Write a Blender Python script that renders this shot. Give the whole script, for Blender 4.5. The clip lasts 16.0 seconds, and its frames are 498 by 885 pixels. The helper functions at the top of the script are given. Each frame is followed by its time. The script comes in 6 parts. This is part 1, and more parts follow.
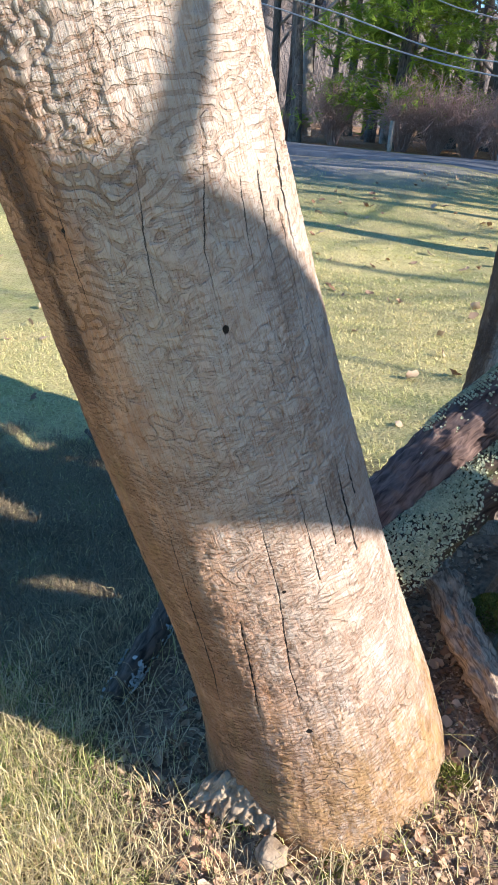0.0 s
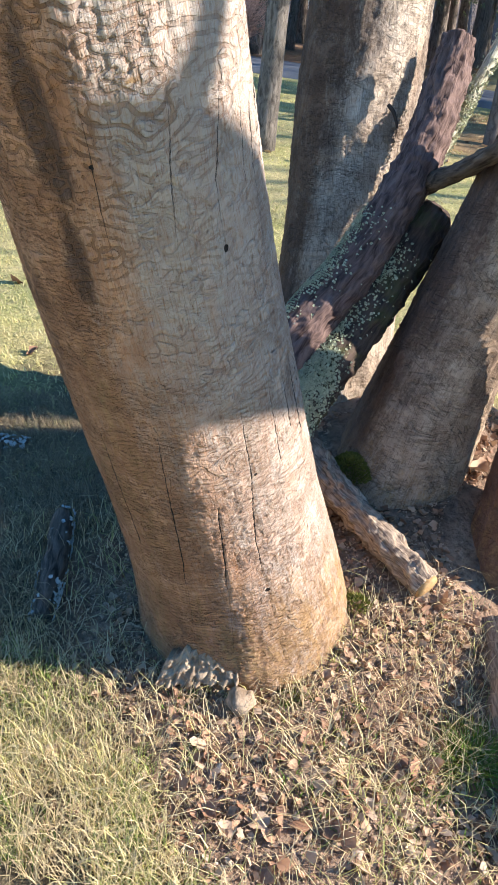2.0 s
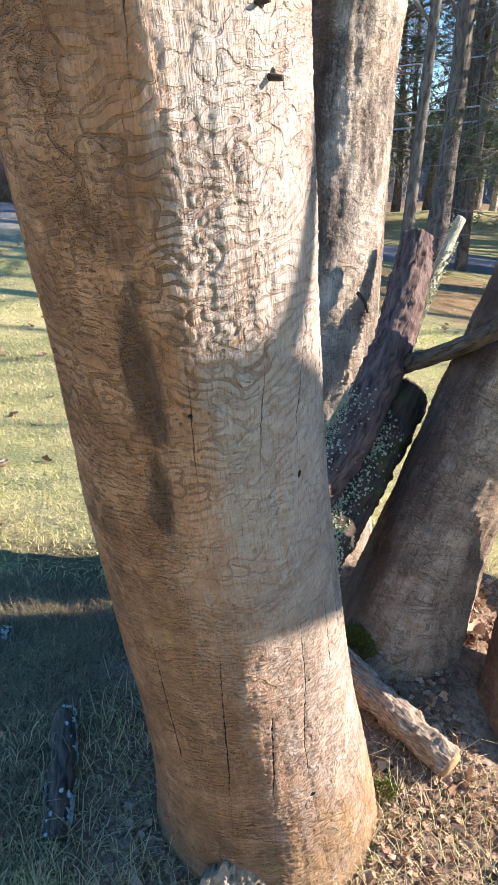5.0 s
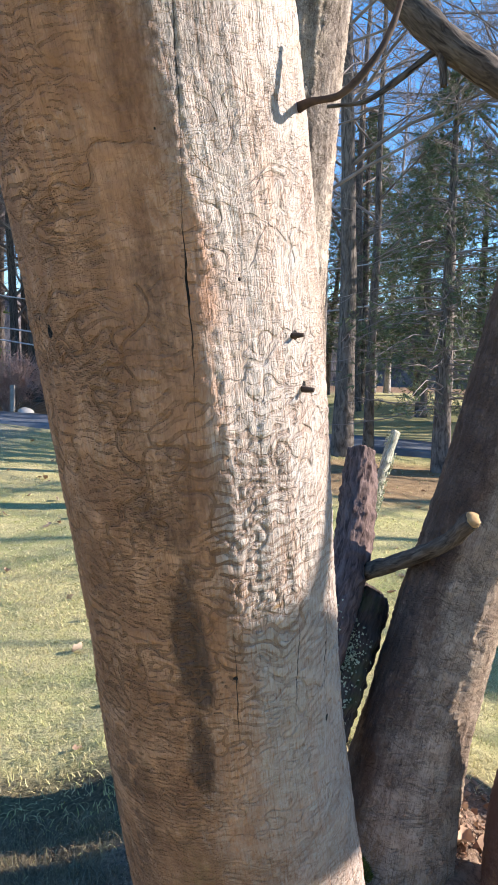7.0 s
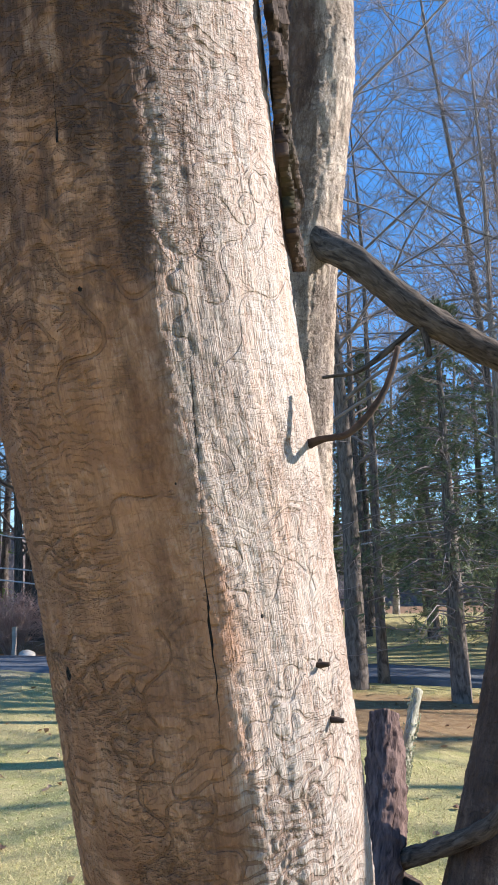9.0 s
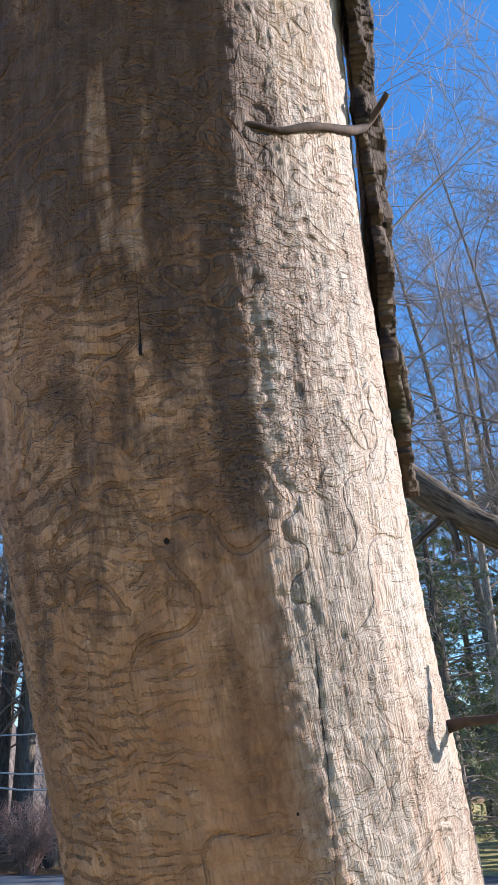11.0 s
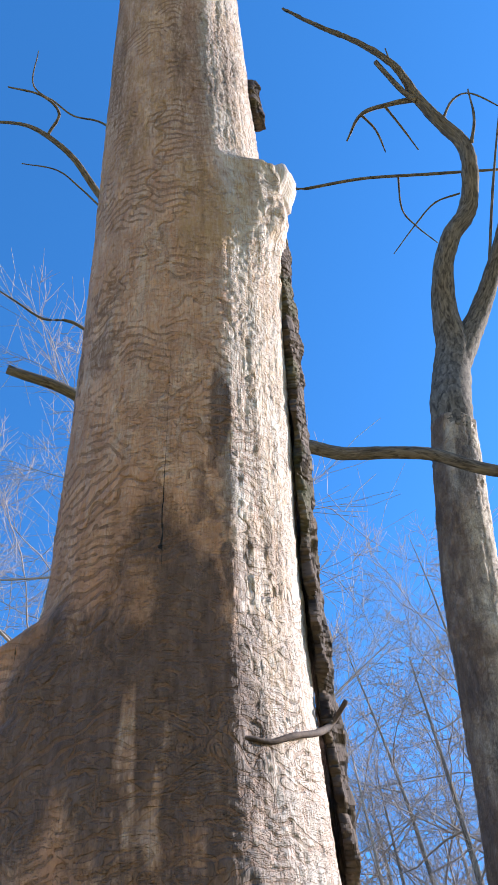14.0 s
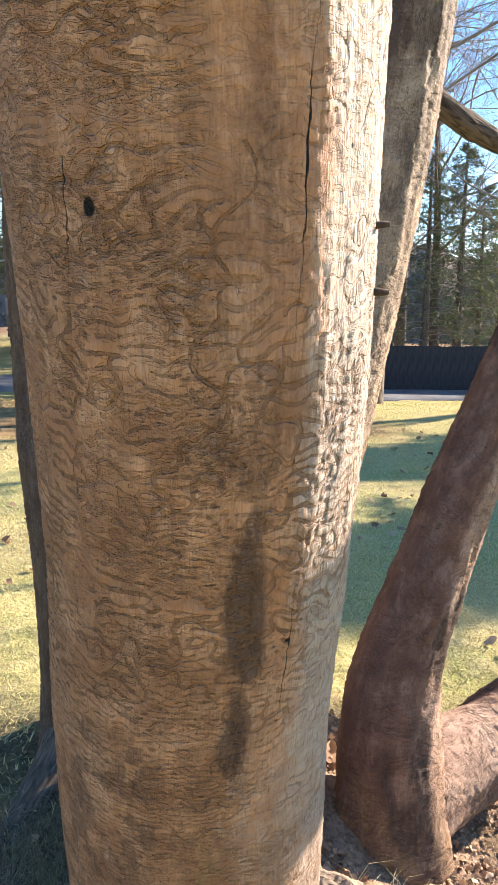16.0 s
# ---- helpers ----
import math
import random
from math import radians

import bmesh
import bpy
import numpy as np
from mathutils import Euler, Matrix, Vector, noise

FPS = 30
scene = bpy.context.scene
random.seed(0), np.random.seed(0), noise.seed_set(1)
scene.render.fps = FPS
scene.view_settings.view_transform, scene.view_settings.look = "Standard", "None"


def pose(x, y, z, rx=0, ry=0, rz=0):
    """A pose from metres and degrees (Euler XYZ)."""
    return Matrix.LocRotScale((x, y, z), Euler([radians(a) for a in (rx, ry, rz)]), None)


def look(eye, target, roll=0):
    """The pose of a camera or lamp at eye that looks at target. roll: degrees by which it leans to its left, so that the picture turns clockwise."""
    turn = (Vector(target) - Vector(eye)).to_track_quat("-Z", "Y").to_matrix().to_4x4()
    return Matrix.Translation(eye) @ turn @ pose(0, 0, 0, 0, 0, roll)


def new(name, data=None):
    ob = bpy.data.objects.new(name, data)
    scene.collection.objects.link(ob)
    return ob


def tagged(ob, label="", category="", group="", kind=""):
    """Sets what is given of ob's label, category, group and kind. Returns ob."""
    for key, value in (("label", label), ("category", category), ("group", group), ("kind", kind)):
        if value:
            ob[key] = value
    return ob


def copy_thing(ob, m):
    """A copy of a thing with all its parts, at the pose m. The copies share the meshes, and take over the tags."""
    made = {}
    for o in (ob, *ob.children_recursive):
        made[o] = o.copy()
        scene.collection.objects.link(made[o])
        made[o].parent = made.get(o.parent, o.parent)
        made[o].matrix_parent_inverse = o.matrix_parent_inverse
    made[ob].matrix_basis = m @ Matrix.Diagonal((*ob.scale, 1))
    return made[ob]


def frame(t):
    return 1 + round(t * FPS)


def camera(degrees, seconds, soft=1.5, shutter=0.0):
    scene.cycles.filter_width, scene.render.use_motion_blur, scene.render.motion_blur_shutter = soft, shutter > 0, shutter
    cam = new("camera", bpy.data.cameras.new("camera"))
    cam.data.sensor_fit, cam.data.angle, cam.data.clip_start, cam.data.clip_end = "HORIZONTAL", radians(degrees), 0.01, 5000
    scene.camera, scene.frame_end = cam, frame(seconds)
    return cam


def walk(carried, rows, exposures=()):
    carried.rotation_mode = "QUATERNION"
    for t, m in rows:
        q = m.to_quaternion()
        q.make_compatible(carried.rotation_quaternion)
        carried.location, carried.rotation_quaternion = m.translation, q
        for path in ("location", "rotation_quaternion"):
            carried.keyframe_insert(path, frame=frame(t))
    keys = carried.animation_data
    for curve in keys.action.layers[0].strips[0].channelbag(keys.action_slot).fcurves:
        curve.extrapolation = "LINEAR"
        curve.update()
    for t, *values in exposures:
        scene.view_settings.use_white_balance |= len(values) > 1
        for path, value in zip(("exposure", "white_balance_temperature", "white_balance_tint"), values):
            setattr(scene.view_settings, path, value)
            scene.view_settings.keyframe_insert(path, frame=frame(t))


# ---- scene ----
cam = camera(35.6, 16.0)
PATH = [
    (0, (0.84, 0.548, 1.331), (-0.341, 1.954, 0.538), 3.7),
    (0.5, (0.753, 0.442, 1.335), (-0.208, 1.989, 0.507), 4.2),
    (1, (0.647, 0.381, 1.31), (-0.195, 1.928, 0.363), 4.5),
    (1.5, (0.6, 0.338, 1.336), (-0.092, 1.93, 0.342), 5.1),
    (2, (0.529, 0.193, 1.372), (0.033, 1.868, 0.399), 4.8),
    (2.5, (0.494, 0.117, 1.406), (0.058, 1.844, 0.498), 3.9),
    (3, (0.462, 0.057, 1.424), (0.096, 1.815, 0.544), 3.1),
    (3.5, (0.425, 0.047, 1.415), (0.074, 1.812, 0.541), 2.6),
    (4, (0.393, 0.083, 1.404), (0.08, 1.852, 0.526), 3.3),
    (4.5, (0.332, 0.147, 1.446), (-0.016, 1.974, 0.711), 3.9),
    (4.7, (0.304, 0.165, 1.466), (-0.051, 2.007, 0.771), 4.1),
    (6.8, (0.094, 0.061, 1.604), (-0.071, 2.039, 1.358), 1.8),
    (7, (0.092, 0.052, 1.623), (-0.074, 2.037, 1.444), 1.5),
    (7.5, (0.088, 0.03, 1.691), (-0.071, 2.023, 1.734), 0.2),
    (8, (0.093, 0.017, 1.72), (-0.075, 2.001, 1.91), -0.6),
    (8.2, (0.087, 0.015, 1.723), (-0.094, 1.992, 1.965), -0.9),
    (10.3, (0.023, 0.194, 1.874), (-0.117, 2.085, 2.51), -2.0),
    (10.5, (0.003, 0.215, 1.888), (-0.134, 2.086, 2.582), -2.2),
    (11, (-0.091, 0.234, 1.917), (-0.177, 2.059, 2.73), -2.8),
    (11.5, (-0.145, 0.183, 1.948), (-0.133, 1.892, 2.987), -3.0),
    (12, (-0.173, 0.075, 1.946), (-0.06, 1.597, 3.239), -4.0),
    (12.5, (-0.184, 0.022, 1.942), (-0.055, 1.401, 3.384), -4.5),
    (13, (-0.177, -0.013, 1.942), (-0.046, 1.246, 3.49), -5.1),
    (13.5, (-0.188, -0.013, 1.917), (-0.042, 1.064, 3.596), -6.5),
    (14, (-0.179, -0.002, 1.895), (-0.005, 1.054, 3.585), -8.0),
    (14.2, (-0.169, 0.053, 1.88), (0.035, 1.284, 3.443), -7.4),
    (14.5, (-0.192, 0.113, 1.848), (0.128, 1.824, 2.831), -4.5),
    (15, (-0.233, 0.183, 1.687), (0.142, 2.117, 2.031), -2.8),
    (15.5, (-0.322, 0.186, 1.621), (0.278, 2.093, 1.604), -0.0),
    (16, (-0.354, 0.302, 1.569), (0.271, 2.176, 1.254), 0.8),
]
walk(cam, [(t, look(eye, target, roll)) for t, eye, target, roll in PATH], [(0.0, 1.3, 6520, 13), (4.7, 1.47, 6640, 14), (8.0, 1.13, 6280, 15), (10.5, 1.01, 6300, 15), (12.5, 1.39, 6050, 16), (14.0, 1.39, 6050, 15), (14.5, 1.16, 6100, 15), (15.0, 1.11, 6560, 15), (15.5, 1.62, 7270, 16), (16.0, 1.68, 7520, 17)])

# ---- daylight ----
SUN_ELEV, SUN_AZ = 26.0, 13.0            # height; direction from +x towards +y, degrees
sun_way = Vector((math.cos(radians(SUN_ELEV)) * math.cos(radians(SUN_AZ)), math.cos(radians(SUN_ELEV)) * math.sin(radians(SUN_AZ)), math.sin(radians(SUN_ELEV))))
world = bpy.data.worlds.new("sky")
scene.world = world
world.use_nodes = True
wn = world.node_tree.nodes
sky = wn.new("ShaderNodeTexSky")
sky.sky_type, sky.sun_disc = "NISHITA", False
sky.sun_elevation = radians(SUN_ELEV)
sky.sun_rotation = radians(90 - SUN_AZ)
sky.air_density, sky.dust_density, sky.ozone_density = 1.0, 0.05, 3.5
deep = wn.new("ShaderNodeHueSaturation")
deep.inputs["Saturation"].default_value = 1.24
deep.inputs["Hue"].default_value = 0.5
world.node_tree.links.new(sky.outputs[0], deep.inputs["Color"])
world.node_tree.links.new(deep.outputs[0], wn["Background"].inputs[0])
wn["Background"].inputs[1].default_value = 0.13
lamp = bpy.data.lights.new("sun", "SUN")
lamp.energy, lamp.angle, lamp.color = 5.0, radians(0.53), (1.0, 0.93, 0.83)
sun = new("sun", lamp)
sun.matrix_world = look(sun_way * 50, (0, 0, 0))


# ---- noise and mesh helpers ----
def lattice(ix, iy, iz, seed):
    h = (ix * 374761393 + iy * 668265263 + iz * 2147483647 + seed * 974711) & 0xFFFFFFFF
    h = ((h ^ (h >> 13)) * 1274126177) & 0xFFFFFFFF
    h = (h ^ (h >> 16)) & 0xFFFFFFFF
    return h / 4294967295.0 * 2 - 1


def vnoise(x, y, z=0.0, seed=0):
    """Smooth noise, -1 to 1, of arrays."""
    x, y, z = np.broadcast_arrays(np.asarray(x, float), np.asarray(y, float), np.asarray(z, float))
    fx, fy, fz = np.floor(x), np.floor(y), np.floor(z)
    ix, iy, iz = fx.astype(np.int64), fy.astype(np.int64), fz.astype(np.int64)
    u, v, w = x - fx, y - fy, z - fz
    u, v, w = u * u * (3 - 2 * u), v * v * (3 - 2 * v), w * w * (3 - 2 * w)
    out = 0
    layers = (0, 1) if w.any() else (0,)
    for dx in (0, 1):
        for dy in (0, 1):
            for dz in layers:
                out = out + lattice(ix + dx, iy + dy, iz + dz, seed) * (u if dx else 1 - u) * (v if dy else 1 - v) * (w if dz else 1 - w)
    return out


def fbm(x, y, z=0.0, seed=0, octaves=3):
    out, a = 0, 1.0
    for n in range(octaves):
        out = out + a * vnoise(np.asarray(x) * 2**n, np.asarray(y) * 2**n, np.asarray(z) * 2**n, seed + 17 * n)
        a *= 0.5
    return out


def smooth(a, b, x):
    t = np.clip((np.asarray(x, float) - a) / (b - a), 0, 1)
    return t * t * (3 - 2 * t)


def mesh_of(name, verts, faces, material=None, shade=True, uv=None):
    """A mesh from arrays; faces is a list of arrays, one for each number of corners."""
    me = bpy.data.meshes.new(name)
    verts = np.asarray(verts, float)
    groups = [np.asarray(f, np.int64) for f in (faces if isinstance(faces, list) else [faces]) if len(f)]
    loops = np.concatenate([f.ravel() for f in groups])
    counts = np.concatenate([np.full(len(f), f.shape[1]) for f in groups])
    me.vertices.add(len(verts))
    me.vertices.foreach_set("co", verts.ravel())
    me.loops.add(len(loops))
    me.loops.foreach_set("vertex_index", loops)
    me.polygons.add(len(counts))
    me.polygons.foreach_set("loop_start", np.concatenate([[0], np.cumsum(counts)[:-1]]))
    me.polygons.foreach_set("loop_total", counts)
    me.polygons.foreach_set("use_smooth", np.full(len(counts), shade))
    me.update(calc_edges=True)
    if uv is not None:
        layer = me.uv_layers.new(name="UVMap")
        layer.data.foreach_set("uv", np.asarray(uv, float)[loops].ravel())
    if material:
        me.materials.append(material)
    return me


def attribute(me, name, values):
    a = me.attributes.new(name, "FLOAT", "POINT")
    a.data.foreach_set("value", np.asarray(values, float).ravel())


def thing(name, label, category, at=(0, 0, 0), group="", kind=""):
    ob = new(name)
    ob.empty_display_size = 0.05
    ob.location = at
    return tagged(ob, label, category, group, kind)


def part(name, me, parent, label=""):
    ob = new(name, me)
    ob.parent = parent
    ob.matrix_parent_inverse = Matrix.Translation(-Vector(parent.location))
    if label:
        tagged(ob, label)
    return ob


def curve_through(nodes, n):
    """n rows along a smooth line through the nodes (any number of columns), by arc length of the first three."""
    p = np.asarray(nodes, float)
    p = np.vstack([2 * p[0] - p[1], p, 2 * p[-1] - p[-2]])
    out = []
    for i in range(1, len(p) - 2):
        t = np.linspace(0, 1, 24, endpoint=i == len(p) - 3)[:, None]
        a, b, c, d = p[i - 1], p[i], p[i + 1], p[i + 2]
        out.append(0.5 * (2 * b + (c - a) * t + (2 * a - 5 * b + 4 * c - d) * t**2 + (3 * b - a - 3 * c + d) * t**3))
    q = np.vstack(out)
    s = np.concatenate([[0], np.cumsum(np.linalg.norm(np.diff(q[:, :3], axis=0), axis=1))])
    want = np.linspace(0, s[-1], n)
    return np.stack([np.interp(want, s, q[:, k]) for k in range(q.shape[1])], 1), want


def frames(c):
    """Tangent and two cross directions along a line; the first is nearest to +x."""
    tan = np.gradient(c, axis=0)
    tan /= np.linalg.norm(tan, axis=1)[:, None]
    ref = np.array([1.0, 0, 0]) if abs(tan[:, 0]).mean() < 0.8 else np.array([0, 0, 1.0])
    e1 = ref - tan * (tan @ ref)[:, None]
    e1 /= np.linalg.norm(e1, axis=1)[:, None]
    return tan, e1, np.cross(tan, e1)


def grid_faces(rows, cols, wrap=True):
    r, c = np.meshgrid(np.arange(rows - 1), np.arange(cols if wrap else cols - 1), indexing="ij")
    a, b = r * cols + c, r * cols + (c + 1) % cols
    return np.stack([a, b, b + cols, a + cols], -1).reshape(-1, 4)


def tube(nodes, rows, sides, rough=0.0, seed=0, cell=0.05, ends=True, lobes=0.0):
    """Vertices, faces and uv of a tapered round limb through nodes of (x, y, z, r), with an uneven surface."""
    q, s = curve_through(nodes, rows)
    tan, e1, e2 = frames(q[:, :3])
    th = np.linspace(0, 2 * np.pi, sides, endpoint=False)
    rad = q[:, 3:4] * (1 + lobes * vnoise(np.cos(th) * 1.3, np.sin(th) * 1.3, s[:, None] * 1.5, seed + 5))
    if rough:
        rr = q[:, 3].mean()
        rad = rad + rough * fbm(np.cos(th) * rr / cell, np.sin(th) * rr / cell, s[:, None] / cell * 0.4, seed)
    v = q[:, None, :3] + rad[..., None] * (np.cos(th)[None, :, None] * e1[:, None] + np.sin(th)[None, :, None] * e2[:, None])
    uv = np.stack(np.broadcast_arrays(th[None] * q[:, 3].mean(), s[:, None]), -1).reshape(-1, 2)
    v = v.reshape(-1, 3)
    f = [grid_faces(rows, sides)]
    if ends:
        n = len(v)
        v = np.vstack([v, q[0, :3], q[-1, :3]])
        uv = np.vstack([uv, [0, 0], [0, s[-1]]])
        k = np.arange(sides)
        f.append(np.vstack([np.stack([np.full(sides, n), (k + 1) % sides, k], 1), np.stack([np.full(sides, n + 1), (rows - 1) * sides + k, (rows - 1) * sides + (k + 1) % sides], 1)]))
    return v, f, uv


def join(pieces):
    """Several (verts, faces, uv) as one."""
    vs, us, fs, n = [], [], {}, 0
    for v, f, uv in pieces:
        vs.append(v)
        us.append(uv)
        for g in f:
            fs.setdefault(g.shape[1], []).append(g + n)
        n += len(v)
    return np.vstack(vs), [np.vstack(g) for g in fs.values()], np.vstack(us)


# ---- materials ----
class Nodes:
    """Short hand for building a material's nodes."""

    def __init__(self, name):
        self.mat = bpy.data.materials.new(name)
        self.mat.use_nodes = True
        self.tree = self.mat.node_tree
        self.out = self.tree.nodes["Principled BSDF"]

    def node(self, kind, **values):
        n = self.tree.nodes.new(kind)
        for key, v in values.items():
            n.inputs[key.replace("_", " ")].default_value = v
        return n

    def link(self, a, b):
        self.tree.links.new(a, b)

    def coords(self, which="Object", scale=(1, 1, 1)):
        c = self.tree.nodes.new("ShaderNodeTexCoord")
        m = self.node("ShaderNodeMapping", Scale=scale)
        self.link(c.outputs[which], m.inputs[0])
        return m.outputs[0]

    def noise(self, where, scale, detail=4, rough=0.55, distortion=0.0):
        n = self.node("ShaderNodeTexNoise", Scale=scale, Detail=detail, Roughness=rough, Distortion=distortion)
        self.link(where, n.inputs["Vector"])
        return n.outputs[0]

    def ramp(self, value, stops):
        n = self.tree.nodes.new("ShaderNodeValToRGB")
        e = n.color_ramp.elements
        while len(e) < len(stops):
            e.new(0.5)
        for k, (at, col) in enumerate(stops):
            e[k].position = at
            e[k].color = (*col, 1) if isinstance(col, tuple) else (col, col, col, 1)
        self.link(value, n.inputs[0])
        return n.outputs[0]

    def mix(self, factor, a, b, how="MIX"):
        n = self.tree.nodes.new("ShaderNodeMix")
        n.data_type, n.blend_type = "RGBA", how
        for k, v in ((0, factor), (6, a), (7, b)):
            if isinstance(v, (int, float)):
                n.inputs[k].default_value = v if k == 0 else (v, v, v, 1)
            elif isinstance(v, tuple):
                n.inputs[k].default_value = (*v, 1)
            else:
                self.link(v, n.inputs[k])
        return n.outputs[2]

    def attr(self, name):
        n = self.tree.nodes.new("ShaderNodeAttribute")
        n.attribute_name = name
        return n.outputs["Fac"]

    def maths(self, how, a, b=0.0):
        n = self.tree.nodes.new("ShaderNodeMath")
        n.operation = how
        for k, v in enumerate((a, b)):
            if isinstance(v, (int, float)):
                n.inputs[k].default_value = v
            else:
                self.link(v, n.inputs[k])
        return n.outputs[0]

    def bump(self, height, strength, distance):
        n = self.node("ShaderNodeBump", Strength=strength, Distance=distance)
        self.link(height, n.inputs["Height"])
        last = self.out.inputs["Normal"]
        if last.links:
            self.link(last.links[0].from_socket, n.inputs["Normal"])
        self.link(n.outputs[0], last)

    def finish(self, colour, rough=0.8, spec=0.25):
        if isinstance(colour, tuple):
            self.out.inputs["Base Color"].default_value = (*colour, 1)
        else:
            self.link(colour, self.out.inputs["Base Color"])
        if isinstance(rough, (int, float)):
            self.out.inputs["Roughness"].default_value = rough
        else:
            self.link(rough, self.out.inputs["Roughness"])
        self.out.inputs["Specular IOR Level"].default_value = spec
        return self.mat


def wood_bare(name, pale, mid, brown, lines=1.0):
    """Weathered barkless wood: grey-tan, grain along the limb, stains, painted shade-side brown, and fine winding
    beetle marks.
    """
    m = Nodes(name)
    grain = m.noise(m.coords("UV", (400, 34, 1)), 1.0, 4, 0.6, 0.3)
    fibre = m.noise(m.coords("UV", (260, 6, 1)), 1.0, 5, 0.62)
    streak = m.noise(m.coords("UV", (30, 1.5, 1)), 1.0, 5, 0.62, 0.8)
    blotch = m.noise(m.coords("Object"), 6.0, 6, 0.62, 0.5)
    speck = m.noise(m.coords("Object"), 110.0, 4, 0.7)
    base = m.mix(m.ramp(blotch, [(0.35, 0.0), (0.66, 1.0)]), pale, mid)
    base = m.mix(m.ramp(streak, [(0.48, 0.0), (0.75, 0.3)]), base, brown)
    rag = m.noise(m.coords("UV", (42, 9, 1)), 1.0, 6, 0.68, 0.6)
    fleck = m.noise(m.coords("UV", (170, 70, 1)), 1.0, 4, 0.65, 0.4)
    ragged = m.maths("ADD", m.maths("MULTIPLY", m.maths("SUBTRACT", rag, 0.5), 2.2), m.maths("MULTIPLY", m.maths("SUBTRACT", fleck, 0.5), 1.7))

    def torn(name, low, high, tear=1.0):
        """The mask of a stain or of the painted shade-side brown, with an edge torn along the grain."""
        a = m.attr(name)
        return m.ramp(m.maths("ADD", a, m.maths("MULTIPLY", m.maths("MULTIPLY", ragged, tear), m.maths("MINIMUM", 1.0, m.maths("MULTIPLY", a, 4.0)))), [(low, 0.0), (high, 1.0)])

    base = m.mix(torn("brown", 0.05, 0.85, 0.6), base, m.mix(m.ramp(streak, [(0.3, 0.0), (0.7, 1.0)]), brown, tuple(c * 0.62 for c in brown)))
    plate = m.noise(m.coords("UV", (1, 0.55, 1)), 17.0, 5, 0.62, 0.8)
    base = m.mix(m.maths("MULTIPLY", m.ramp(plate, [(0.42, 0.0), (0.62, 0.75)]), m.maths("ADD", 0.12, m.attr("brown"))), base, (brown[0] * 0.52, brown[1] * 0.46, brown[2] * 0.44))
    base = m.mix(m.maths("MULTIPLY", m.ramp(plate, [(0.30, 0.6), (0.44, 0.0)]), m.attr("brown")), base, (min(1, brown[0] * 1.2), brown[1] * 1.38, brown[2] * 1.6))
    base = m.mix(m.ramp(grain, [(0.30, 0.75), (0.47, 0.0)]), base, tuple(c * 0.5 for c in brown))
    base = m.mix(m.ramp(fibre, [(0.30, 0.5), (0.48, 0.0)]), base, tuple(c * 0.6 for c in brown))
    base = m.mix(m.ramp(speck, [(0.30, 0.4), (0.43, 0.0)]), base, tuple(c * 0.4 for c in brown))
    base = m.mix(torn("ochre", 0.15, 0.95), base, m.mix(m.ramp(streak, [(0.3, 0.0), (0.7, 1.0)]), (0.42, 0.27, 0.13), (0.27, 0.16, 0.075)))
    base = m.mix(m.maths("MULTIPLY", torn("soot", 0.08, 0.75, 0.55), 0.88), base, m.mix(m.ramp(m.noise(m.coords("UV", (60, 12, 1)), 1.0, 5, 0.65), [(0.35, 0.0), (0.7, 1.0)]), (0.032, 0.021, 0.017), (0.125, 0.082, 0.066)))
    nibble = m.maths("MULTIPLY", m.maths("SUBTRACT", m.noise(m.coords("UV", (1, 1, 1)), 420.0, 2, 0.6), 0.5), 0.12)
    cut = m.maths("MULTIPLY", m.ramp(m.maths("ADD", m.attr("maze"), nibble), [(0.615, 0.0), (0.655, 1.0)]), m.ramp(m.maths("ADD", m.attr("deep"), nibble), [(0.03, 0.0), (0.16, 0.45), (0.6, 1.0)]))
    bored = m.ramp(m.maths("ADD", m.attr("groove"), nibble), [(0.3, 0.0), (0.5, 1.0)])
    gaps = m.ramp(m.noise(m.coords("UV", (1, 1, 1)), 46.0, 3, 0.6), [(0.40, 0.15), (0.54, 1.0)])
    gaps = m.maths("MAXIMUM", gaps, m.ramp(m.attr("deep"), [(0.4, 0.0), (0.65, 1.0)]))
    cut = m.maths("MAXIMUM", m.maths("MULTIPLY", cut, gaps), m.maths("MULTIPLY", bored, 0.7))
    # shade inside the grooves, painted as colour and stronger on the brown side
    groove_shade = m.maths("MULTIPLY", cut, m.maths("ADD", m.maths("ADD", 0.12, m.maths("MULTIPLY", m.attr("deep"), 0.38)), m.maths("MULTIPLY", m.attr("brown"), 0.55)))
    base = m.mix(groove_shade, base, (brown[0] * 0.30, brown[1] * 0.29, brown[2] * 0.28))
    m.bump(m.maths("SUBTRACT", 1.0, cut), 1.0, 0.0035)
    m.bump(grain, 0.85, 0.0026)
    m.bump(fibre, 0.6, 0.0016)
